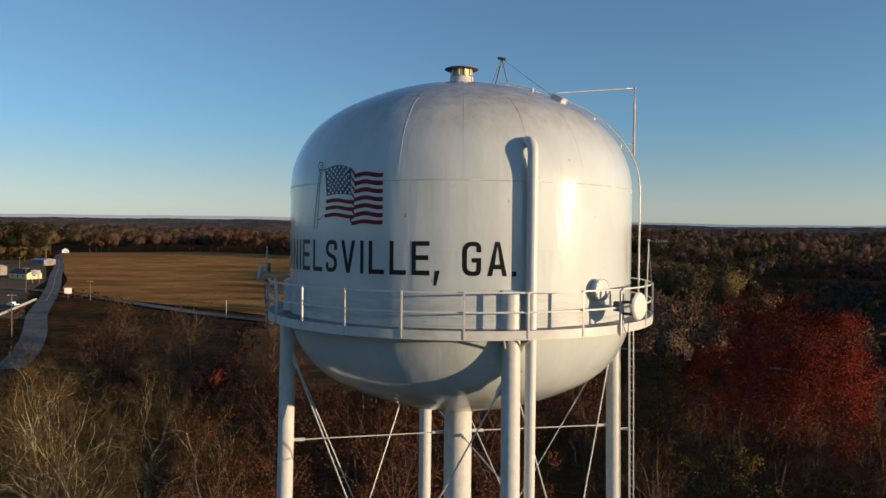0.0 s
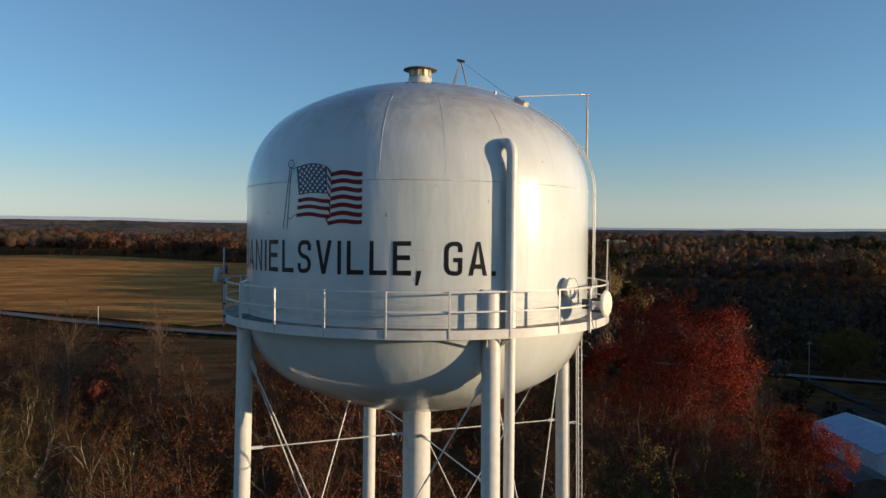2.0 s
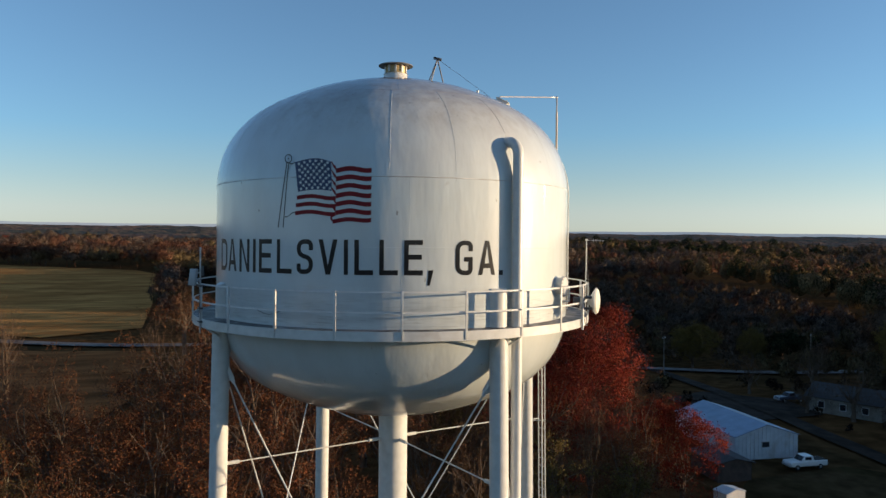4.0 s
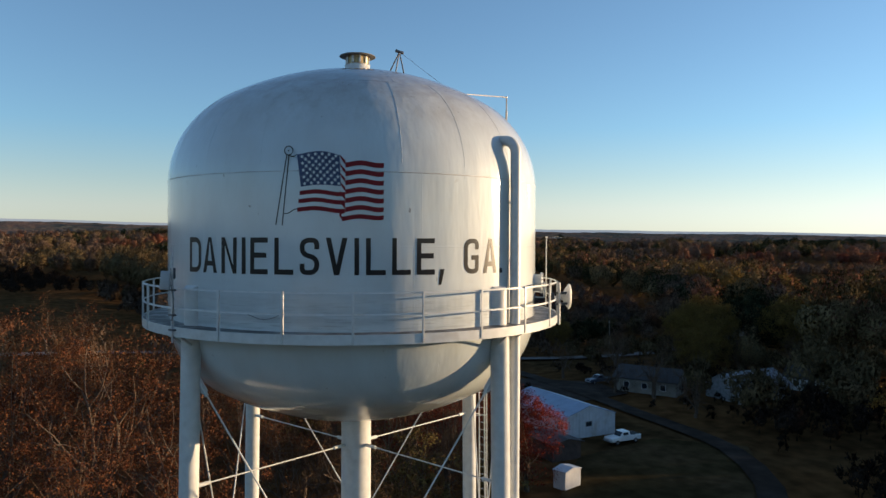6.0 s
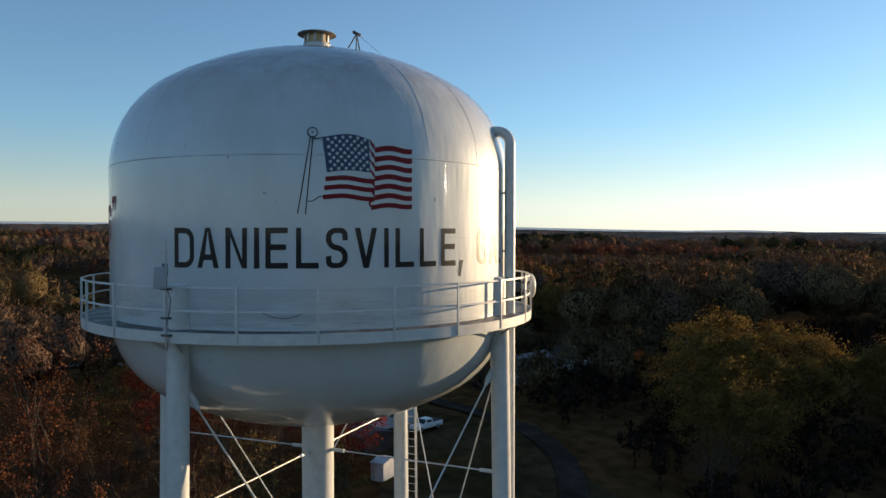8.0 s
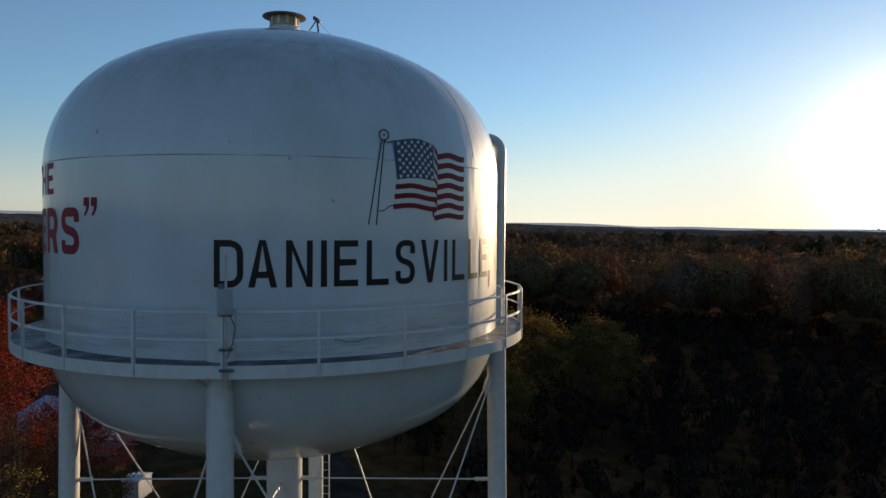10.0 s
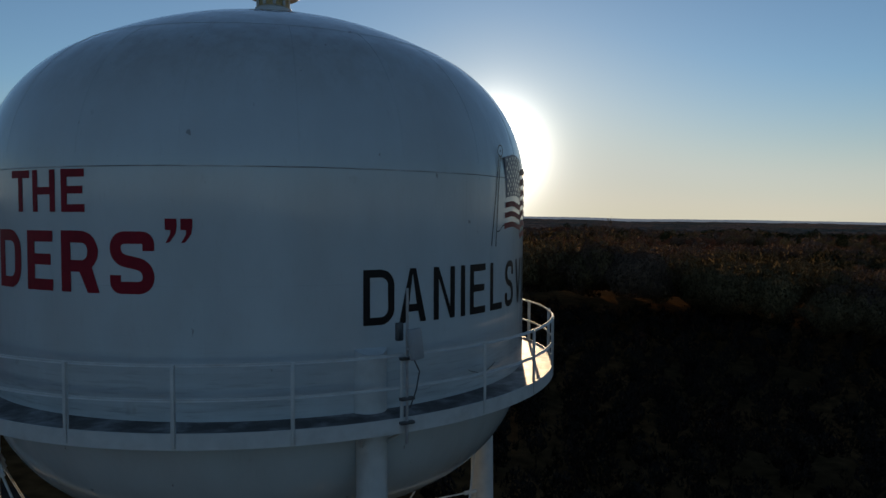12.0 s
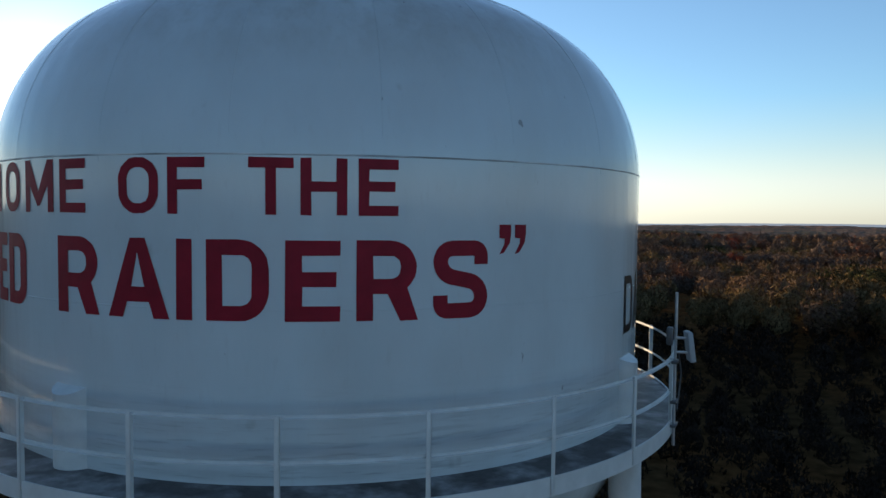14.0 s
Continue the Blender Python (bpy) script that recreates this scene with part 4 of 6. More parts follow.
def blade_mesh(name, blades, mat):
    """A mesh of loose leaves or twigs: an array of n x corners x 3."""
    n, k = blades.shape[:2]
    me = bpy.data.meshes.new(name)
    me.vertices.add(n * k)
    me.vertices.foreach_set("co", np.ascontiguousarray(blades, dtype=np.float32).ravel())
    me.loops.add(n * k)
    me.loops.foreach_set("vertex_index", np.arange(n * k, dtype=np.int32))
    me.polygons.add(n)
    me.polygons.foreach_set("loop_start", np.arange(0, n * k, k, dtype=np.int32))
    me.update(calc_edges=True)
    me.materials.append(mat)
    return me


def leaves(centres, size, face=None):
    """Leaves turned every way round their centres, or lying mostly along a crown's outside."""
    n = len(centres)
    a, b = rng.normal(size=(n, 3)), rng.normal(size=(n, 3))
    if face is not None:
        a -= face * (a * face).sum(1)[:, None] * 0.72
        b -= face * (b * face).sum(1)[:, None] * 0.72
    a /= np.linalg.norm(a, axis=1)[:, None] + 1e-9
    b -= a * (a * b).sum(1)[:, None]
    b /= np.linalg.norm(b, axis=1)[:, None] + 1e-9
    s = size * rng.uniform(0.6, 1.35, n)[:, None]
    a, b = a * s * 0.62, b * s * 0.5
    return np.stack([centres - a * 0.6 - b, centres - a * 0.6 + b, centres + a], axis=1)


def sprays(centres, size, e):
    """Slim twig sprays that stand up and out of a crown."""
    n = len(centres)
    a = e * 0.55 + np.array([0, 0, 0.6]) + rng.normal(0, 0.45, (n, 3))
    a /= np.linalg.norm(a, axis=1)[:, None] + 1e-9
    b = np.cross(a, rng.normal(size=(n, 3)))
    b /= np.linalg.norm(b, axis=1)[:, None] + 1e-9
    k = size * rng.uniform(0.6, 1.4, n)[:, None]
    return np.stack([centres - a * k * 0.6 - b * k * 0.24, centres - a * k * 0.6 + b * k * 0.24, centres + a * k * 0.7], axis=1)


def facing(blades, out):
    """Turns the leaves' front sides towards out."""
    g = np.cross(blades[:, 1] - blades[:, 0], blades[:, 2] - blades[:, 0])
    back_side = (g * out).sum(1) < 0
    blades[back_side] = blades[back_side][:, ::-1]
    return blades


def soft_normals(me, normals):
    """Lets leaves take the light as the rounded crown does that they make up."""
    me.attributes.new("custom_normal", "FLOAT_VECTOR", "POINT").data.foreach_set("vector", np.ascontiguousarray(normals, dtype=np.float32).ravel())


def grow(height, spread, first=0.3, limbs=7, levels=4, upright=0.5, forks=3, girth=0.028):
    """The limbs of a tree as (start, end, radius, radius, level), and its twig ends with their directions."""
    segs, tips = [], []

    def shoot(p, d, length, r, level):
        n = 4 if level < 2 else 3 if level < 4 else 2
        for i in range(n):
            d = (d + Vector(rng.normal(0, 0.30, 3)) + Vector((0, 0, 0.07 * upright))).normalized()
            q = p + d * (length / n)
            segs.append((p, q, r, r * 0.80, level))
            p, r = q, r * 0.80
            if level < levels and i < n - 1 and level > 0:
                side_d = (d + Vector(rng.normal(0, 0.75, 3))).normalized()
                shoot(p, side_d, length * rng.uniform(0.45, 0.7), r * 0.55, level + 1)
        if level >= levels:
            tips.append((p, d))
            return
        for k in range(forks if level < 2 else 2):
            nd = (d + Vector(rng.normal(0, 0.55, 3)) + Vector((0, 0, 0.12))).normalized()
            shoot(p, nd, length * rng.uniform(0.55, 0.78), r * 0.68, level + 1)

    base = Vector((0, 0, 0))
    r0 = height * girth
    p, r = base, r0
    trunk_top = height * first
    for i in range(4):
        q = Vector((rng.normal(0, 0.12), rng.normal(0, 0.12), trunk_top * (i + 1) / 4))
        segs.append((p, q, r, r * 0.92, 0))
        p, r = q, r * 0.92
    for k in range(limbs):
        ang = 6.283 * k / limbs + rng.uniform(-0.4, 0.4)
        lean = rng.uniform(0.2, 0.9) * (1.2 - upright)
        if k == 0:
            lean = 0.08
        d = Vector((math.cos(ang) * math.sin(lean), math.sin(ang) * math.sin(lean), math.cos(lean)))
        start = p - Vector((0, 0, rng.uniform(0, 0.35) * trunk_top))
        shoot(start, d, (height - trunk_top) * rng.uniform(0.36, 0.46), r * rng.uniform(0.45, 0.7), 1)
    top = max(t[0].z for t in tips)
    wide = max(math.hypot(t[0].x, t[0].y) for t in tips)
    sz, sxy = height / top, spread / wide

    def fit(v):
        f = smooth(0, trunk_top, v.z)
        return Vector((v.x * (1 + (sxy - 1) * f), v.y * (1 + (sxy - 1) * f), v.z * sz))

    return [(fit(a), fit(b), ra, rb, lv) for a, b, ra, rb, lv in segs], [(fit(p), d) for p, d in tips]


def limb_mesh(name, segs, mat):
    verts, faces = [], []
    for a, b, ra, rb, level in segs:
        d = (b - a).normalized()
        s = d.cross(Vector((0, 0, 1)) if abs(d.z) < 0.9 else Vector((1, 0, 0))).normalized()
        u = d.cross(s)
        o = len(verts)
        if level > 2 and mat != BARK_PALE:
            t = (s * rng.normal() + u * rng.normal()).normalized()
            ra, rb = max(ra, 0.018), max(rb, 0.012)
            verts += [a - t * ra, a + t * ra, b + t * rb, b - t * rb]
            faces.append((o, o + 1, o + 2, o + 3))
            continue
        n = (8, 6, 4, 3)[level]
        for p, r in ((a, ra), (b, rb)):
            r = max(r, 0.016)
            verts += [p + r * (math.cos(6.28319 * k / n) * s + math.sin(6.28319 * k / n) * u) for k in range(n)]
        faces += [(o + k, o + (k + 1) % n, o + n + (k + 1) % n, o + n + k) for k in range(n)]
    me = raw_mesh(name, verts, faces, mat)
    me.shade_smooth()
    return me


def twig_blades(tips, per, length, width):
    """Fine twigs as slim blades fanning from the limb ends."""
    pts = np.array([p for p, _ in tips])
    ds = np.array([d for _, d in tips])
    i = np.repeat(np.arange(len(pts)), per)
    d = ds[i] + rng.normal(0, 0.8, (len(i), 3))
    d /= np.linalg.norm(d, axis=1)[:, None]
    l = length * rng.uniform(0.5, 1.2, len(i))[:, None]
    a = pts[i] + rng.normal(0, 0.25, (len(i), 3))
    s = np.cross(d, rng.normal(size=(len(i), 3)))
    s /= np.linalg.norm(s, axis=1)[:, None] + 1e-9
    s *= width
    return np.stack([a - s, a + s, a + d * l], axis=1)


BARK_PALE = material("pale_bark", (0.40, 0.34, 0.21), 0.9, vary=0.35, scale=2.5, second=(0.16, 0.13, 0.10), second_scale=1.1, spec=0.0)
BARK = material("grey_brown_bark", (0.125, 0.092, 0.068), 0.95, vary=0.3, scale=3, bump=0.4, spec=0.0)
TWIG = material("olive_twigs", (0.105, 0.072, 0.030), 0.9, vary=0.2, island=0.35, spec=0.0)
TWIG_GREY = material("grey_twigs", (0.090, 0.054, 0.035), 0.9, vary=0.2, island=0.35, spec=0.0)
LEAF = {
    "russet": material("russet_leaves", (0.140, 0.054, 0.026), 0.7, vary=0.25, scale=0.5, island=0.25, translucent=0.16, spec=0.0),
    "red": material("deep_red_leaves", (0.128, 0.025, 0.017), 0.7, vary=0.25, scale=0.5, island=0.25, translucent=0.16, spec=0.0),
    "brown": material("brown_leaves", (0.110, 0.060, 0.030), 0.75, vary=0.25, scale=0.5, island=0.22, translucent=0.16, spec=0.0),
    "olive": material("olive_gold_leaves", (0.135, 0.098, 0.034), 0.75, vary=0.25, scale=0.5, island=0.22, translucent=0.16, spec=0.0),
    "pine": material("dark_pine_needles", (0.026, 0.034, 0.015), 0.8, vary=0.25, scale=0.5, island=0.4, translucent=0.16, spec=0.0),
    "gold": material("olive_gold_crown", (0.175, 0.116, 0.036), 0.75, vary=0.25, scale=0.5, island=0.25, translucent=0.32, spec=0.0),
}
TREE_WORDS = {
    "bare": "leafless tree with pale branches and olive twigs",
    "dark_bare": "leafless grey-brown tree with fine twigs",
    "russet": "broad oak with sparse russet autumn leaves",
    "red": "large oak with deep red autumn leaves",
    "brown": "woodland tree with withered brown leaves",
    "olive": "rounded tree with olive gold late leaves",
    "gold": "big round-crowned tree with dense olive gold leaves",
    "pine": "tall dark green pine tree",
}


FUZZ = material("olive_bud_haze", (0.105, 0.078, 0.034), 0.9, vary=0.25, scale=0.5, island=0.3, spec=0.0)


def make_tree(kind, height, spread):
    """A tree standing at the origin: an empty with a trunk and a crown."""
    tree = thing("pine_tree" if kind == "pine" else "tree", TREE_WORDS[kind], "tree", "trees round the tower")
    if kind == "pine":
        segs, centres = [], []
        p = Vector((0, 0, 0))
        for i in range(8):
            q = Vector((rng.normal(0, 0.1), rng.normal(0, 0.1), height * (i + 1) / 8))
            segs.append((p, q, height * 0.014 * (1 - i / 9), height * 0.014 * (1 - (i + 1) / 9), 0))
            p = q
        for k in range(46):
            z = height * rng.uniform(0.42, 0.98)
            reach = spread * (1.08 - (z / height) ** 2.2) * rng.uniform(0.55, 1.0) + 0.4
            ang = rng.uniform(0, 6.283)
            a = Vector((0, 0, z))
            b = a + Vector((math.cos(ang) * reach, math.sin(ang) * reach, reach * rng.uniform(-0.05, 0.35)))
            segs.append((a, b, 0.07, 0.03, 3))
            for f in (0.55, 0.8, 1.0):
                c = a.lerp(b, f)
                centres.append(np.array(c) + rng.normal(0, 0.45, (26, 3)) * np.array([1, 1, 0.55]))
        crown = leaves(np.concatenate(centres), 0.46)
        trunk_mat, leaf = BARK, LEAF["pine"]
    else:
        bare = kind in ("bare", "dark_bare")
        segs, tips = grow(height, spread, first=0.14 if kind in ("red", "gold") else rng.uniform(0.2, 0.34), limbs=7, levels=4 if bare else 3, upright=0.4 if bare else 0.42)
        trunk_mat = BARK_PALE if kind == "bare" else BARK
        fine = [g for g in segs if g[4] > (3 if bare else 2)]
        segs = [g for g in segs if g[4] <= (3 if bare else 2)]
        pts = np.array([p for p, _ in tips])
        strips = []
        for p, q, ra, rb, _ in fine:
            t = Vector(rng.normal(size=3)).cross(q - p).normalized() * max(ra * 0.8, 0.014)
            strips += [(p - t, p + t, q + t * 0.6), (p - t, q + t * 0.6, q - t * 0.6)]
        strips = np.array(strips)
        if bare:
            n = 8000
            c = pts[rng.integers(0, len(pts), n)] + rng.normal(0, spread * 0.07, (n, 3))
            fuzz = leaves(c, 0.075)
            crown = np.concatenate([strips, twig_blades(tips, 14 if kind == "bare" else 5, height * 0.055, 0.008 if kind == "bare" else 0.010)])
            leaf = TWIG if kind == "bare" else TWIG_GREY
        else:
            n = {"red": int(80000 * (spread / 10.5) ** 2), "russet": 10000, "brown": 5500, "olive": 7500, "gold": 22000}[kind]
            i = rng.integers(0, len(pts), n)
            c = pts[i] + rng.normal(0, spread * (0.08 if kind in ("red", "gold") else 0.058), (n, 3)) * np.array([1, 1, 0.8])
            if kind in ("red", "gold"):  # most leaves lie in tufts over a broad dome
                tufts = rng.normal(size=(230, 3))
                tufts /= np.linalg.norm(tufts, axis=1)[:, None]
                tufts[:, 2] = np.where(tufts[:, 2] < -0.25, -tufts[:, 2], tufts[:, 2])
                bulge = 0.84 + 0.10 * np.sin(tufts @ rng.normal(0, 3.5, 3) + 1) + rng.uniform(-0.12, 0.08, len(tufts)) + 0.08 * np.sin(tufts @ rng.normal(0, 6, 3))
                tufts *= bulge[:, None] * np.array([spread, spread, height * 0.48])
                tufts[:, 2] += height * 0.50
                dome = rng.uniform(size=n) < 0.6
                at = rng.integers(0, len(tufts), n)
                c[dome] = tufts[at[dome]] + rng.normal(0, spread * 0.062, (dome.sum(), 3)) * np.array([1, 1, 0.7])
            c[:, 2] = np.maximum(c[:, 2], height * 0.12)
            crown = leaves(c, {"red": 0.135, "russet": 0.115, "brown": 0.095, "olive": 0.14, "gold": 0.27}[kind])
            leaf = LEAF[kind]
            out = (c - np.array([0, 0, height * 0.5])) / np.array([spread, spread, height * 0.5]) * 1.2 + (c - pts[i]) / (spread * 0.08) * 0.35 + rng.normal(0, 0.3, c.shape)
            out /= np.linalg.norm(out, axis=1)[:, None]
            crown = facing(crown, out)
    ob = new("trunk", limb_mesh("trunk", segs, trunk_mat))
    ob.parent = tree
    ob = new("crown", blade_mesh("crown", crown, leaf))
    ob.parent = tree
    if kind not in ("pine", "bare", "dark_bare"):
        ob.data.shade_smooth()
        soft_normals(ob.data, np.repeat(out, 3, axis=0))
    if kind == "bare":
        ob = new("bud_haze", blade_mesh("bud_haze", fuzz, FUZZ))
    elif kind != "pine" and kind != "dark_bare":
        ob = new("twig_haze", blade_mesh("twig_haze", np.concatenate([strips, twig_blades(tips, 5, height * 0.07, 0.014)]), TWIG_GREY))
    else:
        return tree
    ob.parent = tree
    tagged(ob, kind="stuff")
    return tree


def inside(x, y, poly):
    c = False
    for i in range(len(poly)):
        (ax, ay), (bx, by) = poly[i], poly[i - 1]
        if (ay > y) != (by > y) and x < (bx - ax) * (y - ay) / (by - ay) + ax:
            c = not c
    return c


def near_line(x, y, pts, w):
    for (ax, ay), (bx, by) in zip(pts, pts[1:]):
        d2 = (bx - ax) ** 2 + (by - ay) ** 2
        t = max(0, min(1, ((x - ax) * (bx - ax) + (y - ay) * (by - ay)) / d2))
        if math.hypot(x - ax - t * (bx - ax), y - ay - t * (by - ay)) < w:
            return True
    return False


def sun_gap(x, y):
    """The height that a tree may have without shading the garden shed."""
    d = (x - 50.6) * ca + (y - 39) * sa
    off = abs(-(x - 50.6) * sa + (y - 39) * ca)
    return 0.075 * d if d > 0 and off < 5.5 else 99.0


HAMLET = [(49, 34), (56, 56), (62, 70), (80, 74), (92, 74), (94, 56), (90, 36), (78, 22), (64, 14), (47, 22)]
PLOTS = [(103.5, 68, 8), (114, 54, 9), (130.5, 51, 8), (212, 116, 9), (234, 80, 10), (70, 59, 10), (468, -168, 20), (250, -626, 20), (101, 79, 5), (80, 640, 14), (-150, 262, 34), (-200, 318, 14)]
MEADOW2 = [(60, 640), (160, 620), (170, 740), (40, 760)]


def clear(x, y, margin=0.0):
    """Whether a place is open land, where no wood grows."""
    if math.hypot(x, y) < 12:
        return True
    for poly in (FIELD, LOWFIELD, LAWN, YARD, HAMLET, MEADOW2):
        if inside(x, y, poly):
            return True
    if any(math.hypot(x - a, y - b) < c for a, b, c in PLOTS):
        return True
    return near_line(x, y, ROAD_A, 9 + margin) or near_line(x, y, ROAD_B, 8 + margin) or near_line(x, y, ROAD_C, 6 + margin)


# named trees: kind, x, y, height, crown radius
HEROES = [
    ("red", 34.0, 47.5, 23.5, 10.5), ("red", 45.5, 40.5, 12.5, 4.5), ("red", 47.0, 47.0, 11.0, 3.6),
    ("olive", 22.0, 30.0, 13.5, 5.0), ("olive", 29.0, 27.0, 11.5, 4.5), ("brown", 14.0, 36.0, 15.0, 5.5), ("dark_bare", 24.0, 42.0, 15.5, 5.5),
    ("bare", -26.0, 22.0, 20.0, 9.0), ("bare", -33.0, 32.0, 19.5, 8.5), ("bare", -42.0, 46.0, 18.0, 8.5), ("bare", -30.0, 46.0, 16.5, 7.5), ("bare", -20.0, 34.0, 16.0, 6.5),
    ("russet", -14.0, 29.0, 16.0, 6.5), ("russet", -17.5, 53.0, 19.0, 7.5), ("russet", -12.5, 43.0, 18.0, 6.5), ("russet", -8.0, 40.0, 17.0, 7.0), ("russet", 1.0, 46.0, 23.0, 9.0), ("russet", -6.0, 56.0, 22.0, 8.5), ("russet", 8.0, 57.0, 22.5, 8.5), ("russet", 4.0, 36.0, 19.0, 7.0), ("russet", 0.0, 68.0, 22.0, 8.5), ("russet", 14.0, 47.0, 20.5, 7.5), ("brown", 16.0, 66.0, 19.5, 8.0), ("brown", -10.0, 76.0, 18.5, 8.0), ("brown", 8.0, 84.0, 19.0, 8.5), ("dark_bare", -8.0, 100.0, 18.0, 8.0),
    ("dark_bare", -38.0, 80.0, 21.5, 9.5), ("russet", -46.0, 72.0, 20.0, 9.0), ("dark_bare", -31.0, 104.0, 20.0, 7.0), ("brown", -50.0, 84.0, 19.0, 8.5), ("dark_bare", -56.0, 98.0, 17.0, 8.0),
    ("dark_bare", -36.0, 66.0, 17.0, 8.0), ("brown", -28.0, 76.0, 15.0, 6.5), ("brown", -58.0, 70.0, 15.0, 7.5), ("russet", -22.0, 58.0, 13.5, 6.5), ("brown", -66.0, 110.0, 12.0, 6.5), ("russet", -56.0, 120.0, 11.0, 6.0), ("brown", -70.0, 130.0, 9.5, 5.5), ("dark_bare", -62.0, 84.0, 15.0, 7.0),
    ("gold", 86.0, 9.0, 20.5, 9.5), ("gold", 96.0, 2.0, 18.5, 9.5), ("gold", 108.0, -10.0, 17.0, 9.0), ("gold", 75.0, 5.0, 16.0, 7.5),
    ("gold", 116.0, 124.0, 12.0, 6.5), ("gold", 133.0, 122.0, 10.0, 3.8), ("dark_bare", 98.3, 63.2, 12.0, 6.8), ("gold", 118.0, 66.5, 12.5, 5.5), ("dark_bare", 95.5, 70.0, 8.5, 5.0), ("dark_bare", 104.0, 58.0, 8.5, 4.5), ("brown", 100.0, 88.0, 10.0, 5.5), ("dark_bare", 99.0, 57.0, 9.0, 5.0), ("brown", 92.0, 50.0, 8.0, 4.5), ("dark_bare", 107.0, 46.0, 9.0, 5.5), ("brown", 118.0, 44.0, 9.5, 5.5), ("dark_bare", 124.0, 62.0, 11.0, 6.0), ("brown", 121.0, 74.0, 11.0, 6.0), ("dark_bare", 98.0, 42.0, 9.5, 5.5), ("dark_bare", 112.0, 84.0, 11.0, 6.5), ("dark_bare", 139.0, 58.0, 11.0, 6.0), ("gold", 138.0, 80.0, 17.0, 8.0), ("gold", 152.0, 66.0, 17.0, 8.0), ("gold", 146.0, 90.0, 14.0, 7.0), ("gold", 216.0, 104.0, 19.0, 8.5), ("gold", 226.0, 128.0, 20.0, 9.0), ("gold", 240.0, 150.0, 21.0, 9.0),
    ("brown", 6.0, 112.0, 19.0, 8.5), ("dark_bare", 0.0, 136.0, 18.0, 8.5), ("brown", -4.0, 160.0, 18.0, 8.0), ("pine", 70.0, 140.0, 20.0, 4.5),
]
protos, taken = {}, []


def stand(kind, x, y, height, spread):
    """Sets a tree on the ground, as a turned and scaled copy of one of its kind."""
    pool = protos.setdefault(kind, [])
    m = Matrix.Translation((x, y, land(x, y) - 0.1)) @ Matrix.Rotation(rng.uniform(0, 6.283), 4, "Z")
    if len(pool) < (2 if kind in ("pine", "olive", "gold") else 3):
        tree = make_tree(kind, height, spread)
        pool.append((tree, height, spread))
        tree.matrix_basis = m
    else:
        tree, h, s = pool[int(rng.integers(len(pool)))]
        copy_thing(tree, m @ Matrix.Diagonal((spread / s, spread / s, height / h, 1)))
    taken.append((x, y, spread))


for hero in HEROES:
    stand(*hero)
tries = 0
count = 0
while count < 100 and tries < 6000:
    tries += 1
    ang, r = radians(rng.uniform(-88, 128)), math.sqrt(rng.uniform(15 ** 2, 98 ** 2))
    x, y = r * math.cos(ang), r * math.sin(ang)
    if clear(x, y) or any(math.hypot(x - a, y - b) < 0.62 * (s + 3.5) for a, b, s in taken):
        continue
    if -90 < math.degrees(ang) < 4 and r > 34:
        continue
    mood = noise.noise((x / 38, y / 38, 2.2))
    if y > 15 and x < 8:
        pick = ["bare", "dark_bare", "russet", "russet", "brown"][int(min(4, max(0, (mood + 0.5 + x / 90 + 0.25) * 5)))]
    else:
        pick = str(rng.choice(["brown", "russet", "olive", "dark_bare", "pine"], p=[0.32, 0.14, 0.12, 0.40, 0.02]))
    height = rng.uniform(12.5, 17.5) + (3 if pick == "pine" else 0)
    # Heights capped to stay below the opening camera's view of the field.
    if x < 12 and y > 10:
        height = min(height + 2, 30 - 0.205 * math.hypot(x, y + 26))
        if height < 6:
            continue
    # Heights capped to keep the camera's view of the houses open.
    if 20 < math.degrees(math.atan2(y + 23, x + 11)) < 50 and x > 6:
        height = min(height, 29 - 0.36 * math.hypot(x + 11, y + 23))
        if height < 5:
            continue
    if x > 14 and y > 55:
        height *= 0.6
    if y < 20 and x > 5:
        height *= 0.8
    if -45 < y < 22 and 5 < x < 62:
        height = min(height, 7.5)
    height = min(height, sun_gap(x, y))
    if height < 4:
        continue
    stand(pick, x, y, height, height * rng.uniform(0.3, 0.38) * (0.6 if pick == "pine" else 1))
    count += 1


# The shade kind is brown woodland with evening shadow put into its colour.
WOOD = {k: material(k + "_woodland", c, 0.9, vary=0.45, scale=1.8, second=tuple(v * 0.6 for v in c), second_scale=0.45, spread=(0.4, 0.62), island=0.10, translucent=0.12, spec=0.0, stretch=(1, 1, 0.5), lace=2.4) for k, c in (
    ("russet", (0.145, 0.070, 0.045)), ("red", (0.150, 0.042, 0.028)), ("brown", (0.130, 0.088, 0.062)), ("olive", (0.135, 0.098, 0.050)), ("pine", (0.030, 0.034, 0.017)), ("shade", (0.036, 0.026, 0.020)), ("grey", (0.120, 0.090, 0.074)))}


